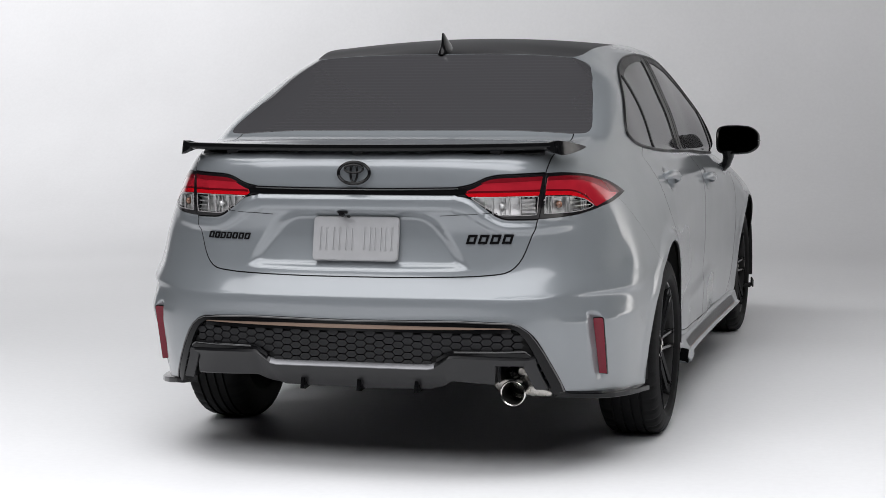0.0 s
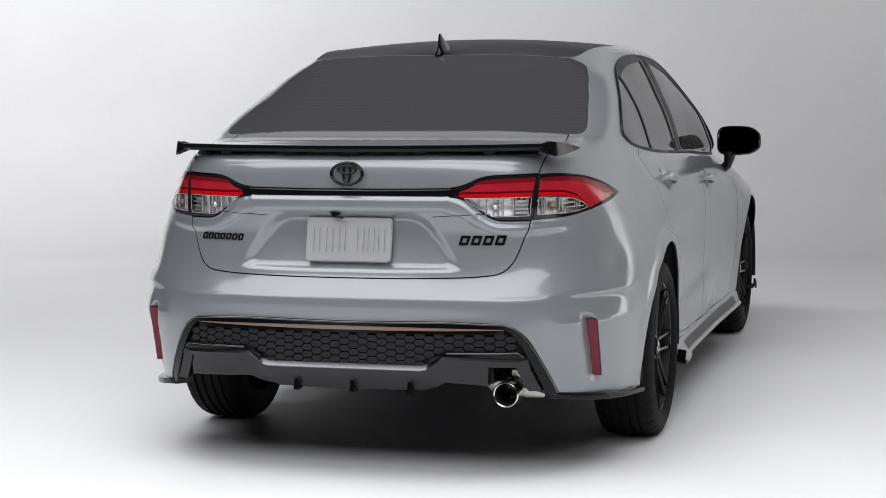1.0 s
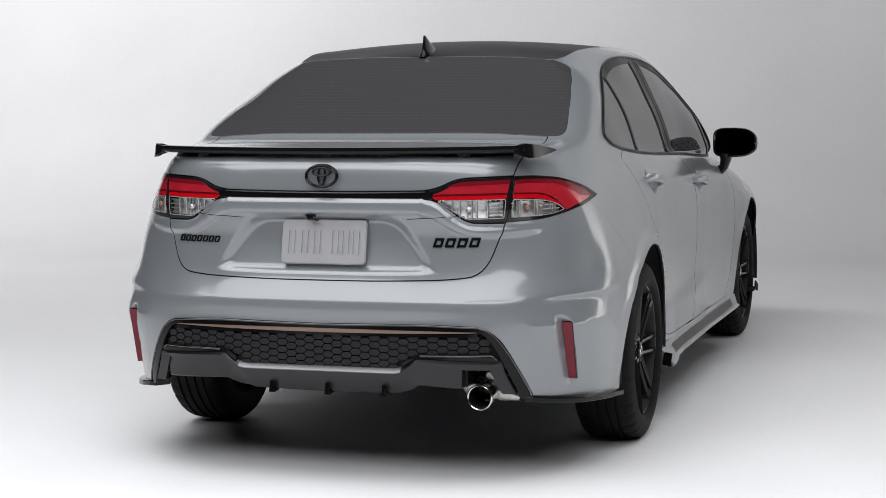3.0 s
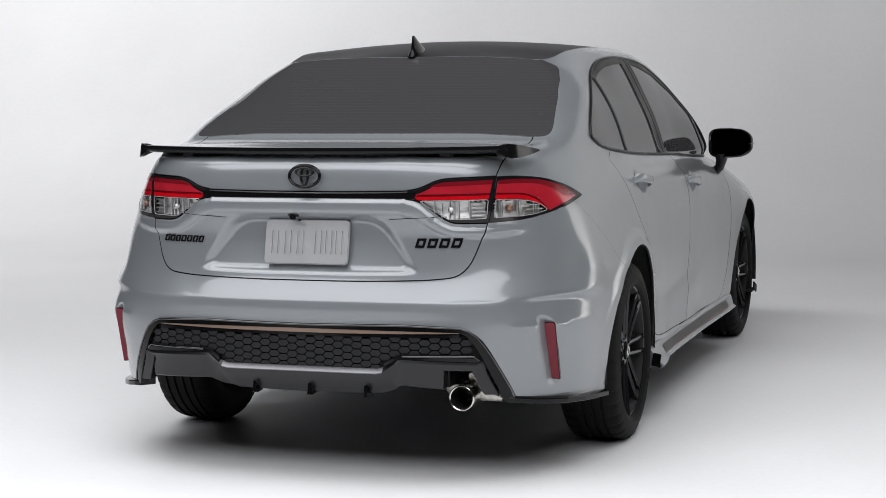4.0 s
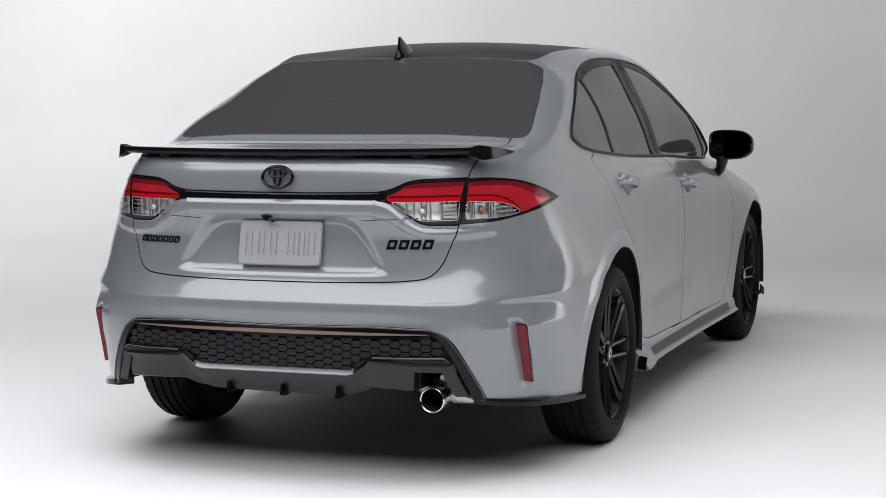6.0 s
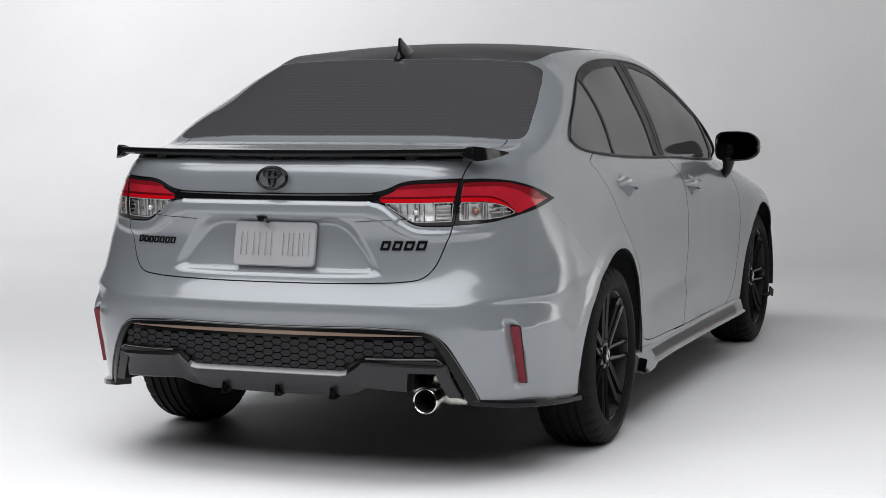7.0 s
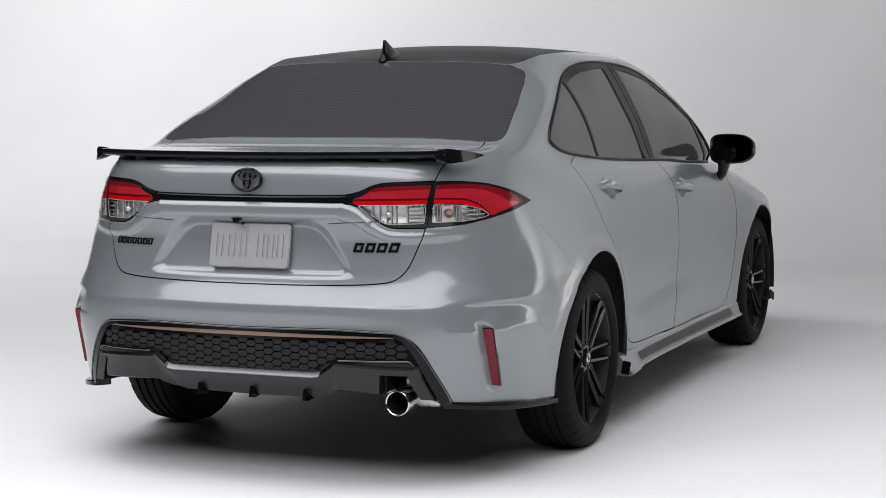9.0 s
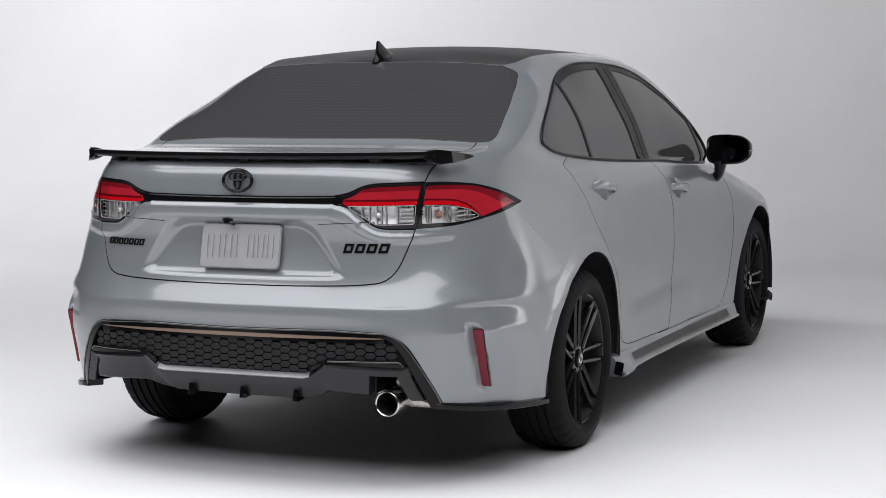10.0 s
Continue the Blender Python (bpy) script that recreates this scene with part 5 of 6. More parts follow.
def honeycomb():
    """Backing and raised hexagons of the black grille."""
    xs, zs = np.linspace(-0.66, 0.66, 89), np.linspace(0.28, 0.482, 14)
    ys = np.array([rear_y(xs, z) for z in zs]) + 0.016
    verts = [(x, ys[j, i], z) for j, z in enumerate(zs) for i, x in enumerate(xs)]
    faces = [(j * 89 + i, j * 89 + i + 1, (j + 1) * 89 + i + 1, (j + 1) * 89 + i) for j in range(13) for i in range(88)]
    keep = [f for f in faces if verts[f[0]][2] > (0.352 if abs(verts[f[0]][0]) < 0.31 else 0.382) and abs(verts[f[0]][0]) < 0.675 - (verts[f[0]][2] - 0.28) * 0.50]
    back = sheet((verts, [], keep), "grille_backing", GAP_BLACK, lower, "black honeycomb backing")
    back.data.shade_smooth()
    w, h, rows = 0.0435, 0.0245, 6
    me = bpy.data.meshes.new("hexagon")
    bm = bmesh.new()
    line = [(-w * 0.50, 0), (-w * 0.27, h * 0.47), (w * 0.27, h * 0.47), (w * 0.50, 0), (w * 0.27, -h * 0.47), (-w * 0.27, -h * 0.47)]
    f = bm.faces.new([bm.verts.new((a * 0.995, 0, b * 0.985)) for a, b in line])
    ex = bmesh.ops.extrude_face_region(bm, geom=[f])
    top = [g for g in ex["geom"] if isinstance(g, bmesh.types.BMVert)]
    bmesh.ops.translate(bm, vec=(0, -0.008, 0), verts=top)
    bmesh.ops.scale(bm, vec=(0.935, 1, 0.905), verts=top, space=Matrix.Identity(4))
    bmesh.ops.recalc_face_normals(bm, faces=bm.faces)
    bm.to_mesh(me)
    bm.free()
    me.materials.append(SATIN_BLACK)
    for r in range(rows):
        z = 0.472 - r * h
        for k in range(-12, 13):
            for shift in (0, 1):
                x, zz = (k + 0.5 * shift) * w * 1.52, z - 0.5 * h * shift
                if abs(x) < 0.650 - (zz - 0.28) * 0.40 and zz > (0.372 if abs(x) < 0.29 else 0.405):
                    y0, y1 = rear_y([x, x + 0.01], zz)
                    ob = new("hexagon", me)
                    ob.parent = lower
                    slope = float(np.clip((y1 - y0) / 0.01, -1.2, 1.2)) * (1 if x >= 0 else -1)
                    if x < 0:
                        slope = -float(np.clip((rear_y([-x + 0.01], zz)[0] - rear_y([-x], zz)[0]) / 0.01, -1.2, 1.2))
                    ob.matrix_basis = Matrix.Translation((x, float(y0) + 0.014, zz)) @ Matrix.Rotation(math.atan(slope), 4, "Z")


honeycomb()


def diffuser():
    """Stepped satin black diffuser with a bright upper edge; the outer ends carry open pockets."""
    xs = np.sort(np.concatenate([np.linspace(-0.62, -0.36, 14), np.linspace(-0.345, -0.28, 6), np.linspace(-0.26, 0.26, 23), np.linspace(0.28, 0.345, 6), np.linspace(0.36, 0.62, 14), (-0.589, -0.585, 0.490, 0.494)]))
    def level(x):
        return float(np.interp(abs(x), (0, 0.285, 0.345, 0.62), (0.372, 0.372, 0.408, 0.396)))
    def foot(x):
        end = 0.585 if x < 0 else 0.490
        return float(np.interp(abs(x), (0, 0.26, 0.31, 0.35, end, end + 0.004, 0.62), (0.272, 0.276, 0.292, 0.316, 0.304, 0.366, 0.362)))
    bm = bmesh.new()
    rings = []
    for x in xs:
        top, low, y = level(x), foot(x), float(rear_y([x], 0.38)[0])
        y = y - 0.004
        drop = float(np.interp(abs(x), (0, 0.285, 0.345, 0.62), (0.016, 0.016, 0.012, 0.012)))
        inset = float(np.interp(abs(x), (0, 0.28, 0.36, 0.62), (0.075, 0.075, 0.014, 0.014)))
        slope = float(np.interp(abs(x), (0, 0.285, 0.345, 0.62), (0.013, 0.013, 0.004, 0.003)))
        prof = [(y + 0.04, top + 0.003), (y + slope + 0.002, top + 0.001), (y + slope, top - 0.0005), (y, top - drop), (y + 0.001, top - drop - 0.003), (y + 0.010, top - drop - 0.02), (y + min(inset, 0.012 + (top - drop - 0.02 - low)), low + 0.004), (y + inset + 0.006, low), (y + 0.20, low + 0.005)]
        rings.append([bm.verts.new((x, a, b)) for a, b in prof])
    for a, b in zip(rings, rings[1:]):
        for i in range(len(a) - 1):
            bm.faces.new((a[i], b[i], b[i + 1], a[i + 1]))
    d = part("diffuser", bm, DIFF, car, "stepped satin grey-black rear diffuser", angle=28)
    bm = bmesh.new()
    rows = []
    for x in np.linspace(-0.292, 0.292, 26):
        y = float(rear_y([x], 0.38)[0]) - 0.004
        top, drop = level(x), float(np.interp(abs(x), (0, 0.285, 0.345, 0.62), (0.016, 0.016, 0.012, 0.012)))
        slope = float(np.interp(abs(x), (0, 0.285, 0.345, 0.62), (0.013, 0.013, 0.004, 0.003)))
        rows.append([bm.verts.new(q) for q in ((x, y + slope + 0.004, top + 0.0025), (x, y + slope - 0.001, top + 0.001), (x, y - 0.003, top - drop + 0.001), (x, y - 0.001, top - drop - 0.002))])
    for a, b in zip(rows, rows[1:]):
        for i in range(3):
            bm.faces.new((a[i], b[i], b[i + 1], a[i + 1]))
    part("diffuser_edge", bm, SILVER_EDGE, d, "satin silver upper edge of the diffuser")
    for x in (-0.19, 0.012, 0.216):
        bm = bmesh.new()
        pts = [(0.058, 0.312), (0.046, 0.270), (0.07, 0.265), (0.11, 0.268), (0.11, 0.30)]
        f = bm.faces.new([bm.verts.new((x - 0.004, a, b)) for a, b in pts])
        ex = bmesh.ops.extrude_face_region(bm, geom=[f])
        bmesh.ops.translate(bm, vec=(0.013, 0, 0), verts=[g for g in ex["geom"] if isinstance(g, bmesh.types.BMVert)])
        part("diffuser_fin", bevelled(bm, 0.0015, 1), GLOSS_BLACK, d, "small black fin", smooth=False)
    for side in BOTH:
        # gloss edge above each outer end, and the dark pocket's side cheek
        line = [(x, level(x) + 0.012) for x in np.linspace(0.30, 0.595, 16)] + [(0.606, 0.404), (0.600, level(0.6) - 0.002)] + [(x, level(x)) for x in np.linspace(0.57, 0.30, 14)]
        uv = on_skin_many("xz", line)
        patch("pocket_edge", uv, GLOSS_BLACK, d, "gloss black edge over the pocket", (side,), lift=0.006, depth=0.03)
        for k in range(4):
            z = 0.375 - k * 0.027
            x = 0.634 + k * 0.0115
            p, n = spot("xz", x, z, -0.003)
            turn = Matrix.Rotation(math.atan2(n.x, -n.y) * side, 4, "Z")
            part("bumper_slat", block((0.030, 0.010, 0.004), (p.x * side, p.y, p.z), 0.001, turn), SATIN_BLACK, d)
        leg = bmesh.new()
        rows = []
        for x, z in ((0.600, 0.392), (0.606, 0.36), (0.622, 0.32), (0.638, 0.283)):
            y = float(rear_y([x], z)[0]) - 0.012
            rows.append([leg.verts.new(((x + dx) * side, y + dy, z)) for dx, dy in ((-0.024, 0.0), (0.020, 0.016), (0.022, 0.11), (-0.010, 0.11))])
        for a, b in zip(rows, rows[1:]):
            for i in range(4):
                leg.faces.new((a[i], a[(i + 1) % 4], b[(i + 1) % 4], b[i]))
        leg.faces.new(rows[0]), leg.faces.new(rows[-1])
        part("pocket_leg", bevelled(leg, 0.003, 2), DIFF, d, "satin grey leg beside the open pocket", angle=30)
        part("pocket_cheek", block((0.008, 0.09, 0.066), ((0.494 if side > 0 else -0.588), 0.15 if side > 0 else 0.175, 0.337), 0.002), DIFF, d)


SILVER_EDGE = material("satin_silver_edge", (0.19, 0.19, 0.20), 0.34, 0.8, 0.0, grain=0.04, grain_scale=900)
DIFF = material("satin_dark_grey_plastic", (0.009, 0.009, 0.010), 0.30, 0, 0.0, spec=0.45, grain=0.08, grain_scale=700, bump=0.12, bump_scale=1200)
def lathe(profile, seg, axis="X"):
    """A profile of (along, radius) turned round the x axis."""
    bm = bmesh.new()
    rings = [[bm.verts.new((a, r * math.cos(t), r * math.sin(t))) for t in np.linspace(0, 2 * math.pi, seg, endpoint=False)] for a, r in profile]
    for a, b in zip(rings, rings[1:]):
        for i in range(seg):
            bm.faces.new((a[i], a[(i + 1) % seg], b[(i + 1) % seg], b[i]))
    return bm


diffuser()
bead([(x, np.interp(x, (0, 0.35, 0.545), (0.5125, 0.5165, 0.509))) for x in np.linspace(0.0, 0.545, 22)] + [(0.572, 0.499), (0.598, 0.480), (0.620, 0.450), (0.645, 0.405), (0.669, 0.352), (0.690, 0.300), (0.697, 0.272)], 0.0035, 0.0045, lower, "frame_highlight_bead")
bead([(x, 0.414 + 0.002 * math.sin(x * 3)) for x in np.linspace(0.36, 0.585, 12)] + [(0.597, 0.409), (0.603, 0.402)], 0.0032, 0.0065, lower, "pocket_highlight_bead")

# ---- exhaust ----
tip = lathe([(0.0, 0.0375), (-0.003, 0.0405), (0.0, 0.0433), (0.004, 0.0440), (0.05, 0.0435), (0.16, 0.041)], 48)
inside_tube = lathe([(0.0, 0.0375), (0.10, 0.0365), (0.22, 0.034)], 48)
aim = Matrix.Translation((0.545, 0.085, 0.274)) @ Matrix.Rotation(radians(90), 4, "Z") @ Matrix.Rotation(radians(1), 4, "Y")
bmesh.ops.transform(tip, matrix=aim, verts=tip.verts)
exhaust = part("exhaust", tip, CHROME, car, "polished steel exhaust tip")
part("exhaust_shroud", sweep([(0.562, 0.150, 0.338), (0.564, 0.160, 0.340), (0.570, 0.22, 0.342), (0.576, 0.34, 0.345)], [0.012, 0.021, 0.025, 0.025], 28, caps=True), MUFFLER, exhaust, "bright steel sleeve above the tip")
BORE_DARK = material("dark_exhaust_inside", (0.05, 0.048, 0.045), 0.5, 0.8, grain=0.2, grain_scale=60)
bmesh.ops.transform(inside_tube, matrix=aim, verts=inside_tube.verts)
part("exhaust_inside", inside_tube, BORE_DARK, exhaust, "dark steel bore")
part("exhaust_pipe", sweep([(0.545, 0.2, 0.274), (0.545, 0.3, 0.285), (0.53, 0.42, 0.30), (0.45, 0.6, 0.31)], 0.036), CHROME, exhaust)
bm = sweep([(0.465, 0.250, 0.285), (0.515, 0.220, 0.299), (0.566, 0.210, 0.290), (0.611, 0.200, 0.273), (0.653, 0.200, 0.264), (0.704, 0.200, 0.262)], [0.034, 0.046, 0.044, 0.028, 0.015, 0.004], caps=True)
part("exhaust_muffler", bm, MUFFLER, exhaust, "bright steel silencer end")
bm = block((1.2, 0.40, 0.10), (0.0, 0.55, 0.44), 0.03)
part("underbody", bm, UNDER, car, "dark underbody")
part("floor_pan", block((1.10, 2.9, 0.06), (0, 2.75, 0.26), 0.02), UNDER, car, "dark floor pan")


# ---- spoiler, aerial, mirrors, handles ----
def spoiler():
    xs = np.linspace(-0.675, 0.675, 61)
    bm = bmesh.new()
    rings = []
    for x in xs:
        a = abs(x)
        y = float(np.interp(a, (0, 0.2, 0.4, 0.55, 0.64, 0.68), (0.088, 0.092, 0.112, 0.150, 0.185, 0.205)))
        z = 1.098 + 0.004 * (a / 0.68) ** 2
        chord = 0.085 + 0.02 * (a / 0.68) ** 2
        prof = [(y + 0.001, z - 0.014), (y - 0.001, z - 0.004), (y + 0.001, z + 0.004), (y + 0.006, z + 0.0055), (y + chord * 0.5, z - 0.0005), (y + chord, z - 0.010), (y + chord * 0.7, z - 0.014), (y + 0.012, z - 0.019)]
        rings.append([bm.verts.new((x, p, q)) for p, q in prof])
    n = len(rings[0])
    for a, b in zip(rings, rings[1:]):
        for i in range(n):
            bm.faces.new((a[i], b[i], b[(i + 1) % n], a[(i + 1) % n]))
    bm.faces.new(rings[0]), bm.faces.new(rings[-1])
    s = part("spoiler", bm, GLOSS_BLACK, car, "gloss black boot spoiler with upswept end fins", angle=30)
    for side in BOTH:
        bm = bmesh.new()
        rings = []
        for k, (x, y, z0, z1, w) in enumerate(((0.640, 0.186, 1.082, 1.103, 0.020), (0.668, 0.196, 1.070, 1.112, 0.014), (0.684, 0.215, 1.063, 1.113, 0.010), (0.704, 0.285, 1.066, 1.106, 0.009), (0.72, 0.355, 1.074, 1.096, 0.007), (0.731, 0.408, 1.083, 1.088, 0.003))):
            rings.append([bm.verts.new(q) for q in (((x + 0.004) * side, y, z0), ((x - w) * side, y + w, z0 + 0.002), ((x - w - 0.006) * side, y + w, z1), ((x - 0.004) * side, y, z1))])
        for a, b in zip(rings, rings[1:]):
            for i in range(4):
                bm.faces.new((a[i], b[i], b[(i + 1) % 4], a[(i + 1) % 4]))
        bm.faces.new(rings[0]), bm.faces.new(rings[-1])
        part("end_fin", bevelled(bm, 0.0015, 1), GLOSS_BLACK, s, "angular gloss black end fin", angle=25)
    for x in (-0.47, -0.235, 0.0, 0.235, 0.47):
        y = float(np.interp(abs(x), (0, 0.4, 0.5), (0.118, 0.14, 0.165)))
        part("spoiler_stand", block((0.05, 0.05, 0.035), (x, y + 0.03, 1.074), 0.008), SATIN_BLACK, s)
    # black filler put where the gap under the blade lies in shade
    bm = bmesh.new()
    rings = []
    for x in np.linspace(-0.62, 0.62, 41):
        y = float(rear_y([x], 1.050)[0]) + 0.010
        rings.append([bm.verts.new((x, p, q)) for p, q in ((y + 0.010, 1.054), (y + 0.012, 1.070), (y + 0.035, 1.084), (y + 0.09, 1.082), (y + 0.06, 1.05))])
    for a, b in zip(rings, rings[1:]):
        for i in range(5):
            bm.faces.new((a[i], b[i], b[(i + 1) % 5], a[(i + 1) % 5]))
    part("spoiler_gap_filler", bm, SATIN_BLACK, s, "black strip put in for the shade under the spoiler blade")


spoiler()


def aerial():
    """Shark fin: a narrow tapering blade on a flared foot."""
    bm = bmesh.new()
    rings = []
    for z, y0, y1, w in ((1.415, 1.18, 1.43, 0.036), (1.428, 1.186, 1.415, 0.031), (1.436, 1.192, 1.39, 0.022), (1.455, 1.199, 1.34, 0.014), (1.475, 1.204, 1.285, 0.009), (1.493, 1.207, 1.245, 0.0055), (1.499, 1.21, 1.232, 0.0025)):
        n = 20
        ring = []
        for a in np.linspace(0, 2 * math.pi, n, endpoint=False):
            t = (math.cos(a) + 1) / 2
            ring.append(bm.verts.new((w * math.sin(a) * (1 - 0.55 * t), y0 + (y1 - y0) * t, z + 0.010 * t * (z < 1.43))))
        rings.append(ring)
    for a, b in zip(rings, rings[1:]):
        for i in range(len(a)):
            bm.faces.new((a[i], a[(i + 1) % len(a)], b[(i + 1) % len(a)], b[i]))
    bm.faces.new(rings[-1])
    part("roof_aerial", bm, GLOSS_BLACK, car, "gloss black shark fin roof aerial", angle=50)


aerial()


def mirror(side):
    """Housing, glass, signal and foot."""
    c = Vector((0.952, 3.06, 1.012))
    bm = bmesh.new()
    rings = []
    for depth, scale in ((0.0, 0.90), (-0.006, 0.96), (0.0, 1.0), (0.03, 1.0), (0.07, 0.93), (0.105, 0.72), (0.125, 0.40), (0.13, 0.1)):
        ring = []
        for a in np.linspace(0, 2 * math.pi, 36, endpoint=False):
            ca, sa = math.cos(a), math.sin(a)
            rx, rz = abs(ca) ** 0.45 * math.copysign(1, ca), abs(sa) ** 0.45 * math.copysign(1, sa)
            taper = 1 - 0.42 * max(0, rx) ** 2.5 * (1 if rz > 0 else 0.8)
            x, z = 0.102 * rx * scale, 0.070 * rz * taper * scale
            ring.append(bm.verts.new(((c.x + x) * side, c.y - 0.02 + depth + 0.10 * x, c.z + z)))
        rings.append(ring)
    for a, b in zip(rings, rings[1:]):
        for i in range(36):
            bm.faces.new((a[i], a[(i + 1) % 36], b[(i + 1) % 36], b[i]))
    bm.faces.new(rings[-1])
    m = part("door_mirror", bm, GLOSS_BLACK, car, "gloss black door mirror", angle=50)
    bm = bmesh.new()
    ring = []
    for a in np.linspace(0, 2 * math.pi, 36, endpoint=False):
        ca, sa = math.cos(a), math.sin(a)
        rx, rz = abs(ca) ** 0.45 * math.copysign(1, ca), abs(sa) ** 0.45 * math.copysign(1, sa)
        taper = 1 - 0.42 * max(0, rx) ** 2.5 * (1 if rz > 0 else 0.8)
        ring.append(bm.verts.new(((c.x + 0.094 * rx) * side, c.y - 0.018 + 0.0094 * rx, c.z + 0.064 * rz * taper)))
    bm.faces.new(ring)
    part("mirror_glass", bm, DARK_GLASS, m, "dark mirror glass")
    part("turn_signal", block((0.016, 0.05, 0.016), ((c.x + 0.098) * side, c.y + 0.01, c.z - 0.004), 0.006), LENS_GREY, m, "clear turn signal")
    bm = sweep([(0.905 * side, 3.085, 0.965), (0.903 * side, 3.09, 0.93), (0.892 * side, 3.10, 0.895), (0.865 * side, 3.11, 0.872)], [0.036, 0.026, 0.022, 0.024], 16)
    bmesh.ops.scale(bm, vec=(1, 1.7, 1), verts=bm.verts, space=Matrix.Translation((-0.9 * side, -3.1, -0.92)))
    part("mirror_foot", bm, GLOSS_BLACK, m)


DARK_GLASS = material("dark_mirror_glass", (0.03, 0.03, 0.033), 0.05, 1.0, rough_var=0.2)
LENS_GREY = material("clear_signal_lens", (0.45, 0.45, 0.46), 0.1, 0.3, 0.8)
for side in BOTH:
    mirror(side)


def door_handle(side, y, z):
    """A bowed bar over its hollow, with a round lock cover at its rear end."""
    bm = bmesh.new()
    rings = []
    for t in np.linspace(-1, 1, 15):
        p, n = spot("yz", y + 0.10 * t, z - 0.012 * t)
        out = 0.030 * (1 - abs(t) ** 4) + 0.002
        h = 0.018 * (1 - 0.25 * abs(t) ** 3)
        q = p + n * out
        ring = [(q.x + 0.007 * math.cos(a), q.y, q.z + h * math.sin(a)) for a in np.linspace(0, 2 * math.pi, 12, endpoint=False)]
        rings.append([bm.verts.new((a * side, b, c)) for a, b, c in ring])
    for a, b in zip(rings, rings[1:]):
        for i in range(12):
            bm.faces.new((a[i], a[(i + 1) % 12], b[(i + 1) % 12], b[i]))
    bm.faces.new(rings[0]), bm.faces.new(rings[-1])
    return bm


doors = {(o.name.split(".")[0], 1 if o.data.vertices[0].co.x > 0 else -1): o for o in car.children if o.name.startswith(("rear_door", "front_door"))}
for side in BOTH:
    for kind, (y, z) in zip(("rear_door", "front_door"), HANDLES):
        part("handle", door_handle(side, y, z), PAINT, doors[(kind, side)], "silver painted pull handle", angle=60)


# ---- window trim on the flanks ----
TRIM = material("satin_black_window_trim", (0.006, 0.006, 0.0065), 0.35, 0, 0.0, spec=0.25, rough_var=0.2)
RING_UV = CUT["daylight"]
for side in BOTH:
    p, n = skin(RING_UV[:, 0], RING_UV[:, 1])[0], skin_normals(RING_UV[:, 0], RING_UV[:, 1])
    pts = [Vector(a + b * 0.002) for a, b in zip(p, n)]
    bm = sweep([(q.x * side, q.y, q.z) for q in pts + pts[:1]], 0.0062, 8)
    part("window_trim", bm, TRIM, car, "black window surround", angle=60)
    def strip_between(left, right, mat, name, label, lift, depth=0.008):
        return patch(name, on_skin_many("yz", left + right[::-1]), mat, car, label, (side,), lift=lift, depth=depth, cell=0.05)

    def bar(ya, za, yb, zb, w0, w1, curve, mat=TRIM, name="window_pillar", label="black window pillar", lift=0.004):
        left, right = [], []
        for t in np.linspace(0, 1, 16):
            bow = curve * 4 * t * (1 - t)
            y, z, w = ya + (yb - ya) * t + bow, za + (zb - za) * t, w0 + (w1 - w0) * t
            left.append((y - w, z)), right.append((y + w, z))
        return strip_between(left, right, mat, name, label, lift)

    bar(1.412, 1.338, 1.478, 1.034, 0.010, 0.010, 0.012)
    bar(2.005, 1.402, 2.195, 0.996, 0.088, 0.078, 0.012)
    # raised black strip in place of the shaded gap between the frames
    bar(2.005, 1.400, 2.195, 1.000, 0.006, 0.006, 0.012, GAP_BLACK, "pillar_gap_strip", "black strip drawn for the shaded gap between the door frames", 0.0046)
    bar(2.075, 1.392, 2.262, 1.000, 0.008, 0.008, 0.012, GLOSS_BLACK, "pillar_seal", "gloss black window seal", 0.0050)
    bar(1.925, 1.392, 2.122, 1.000, 0.008, 0.008, 0.012, GLOSS_BLACK, "pillar_seal", "gloss black window seal", 0.0050)
    bar(3.0, 1.165, 3.065, 0.952, 0.016, 0.018, 0.012)
    # the doors' upper frames, just within the surround
    strip_between([(y, float(np.interp(y, (1.42, 1.52, 1.64, 1.80, 1.93), (1.337, 1.371, 1.395, 1.405, 1.404)))) for y in np.linspace(1.42, 1.93, 14)],
                  [(y, float(np.interp(y, (1.42, 1.52, 1.64, 1.80, 1.93), (1.318, 1.346, 1.369, 1.382, 1.384)))) for y in np.linspace(1.42, 1.93, 14)], TRIM, "door_frame", "black upper door frame", 0.0036)
    strip_between([(y, float(np.interp(y, (2.06, 2.22, 2.52, 2.80, 3.0), (1.401, 1.393, 1.354, 1.267, 1.160)))) for y in np.linspace(2.06, 2.99, 22)],
                  [(y, float(np.interp(y, (2.06, 2.22, 2.52, 2.80, 3.0), (1.381, 1.373, 1.333, 1.247, 1.143)))) for y in np.linspace(2.06, 2.99, 22)], TRIM, "door_frame", "black upper door frame", 0.0036)


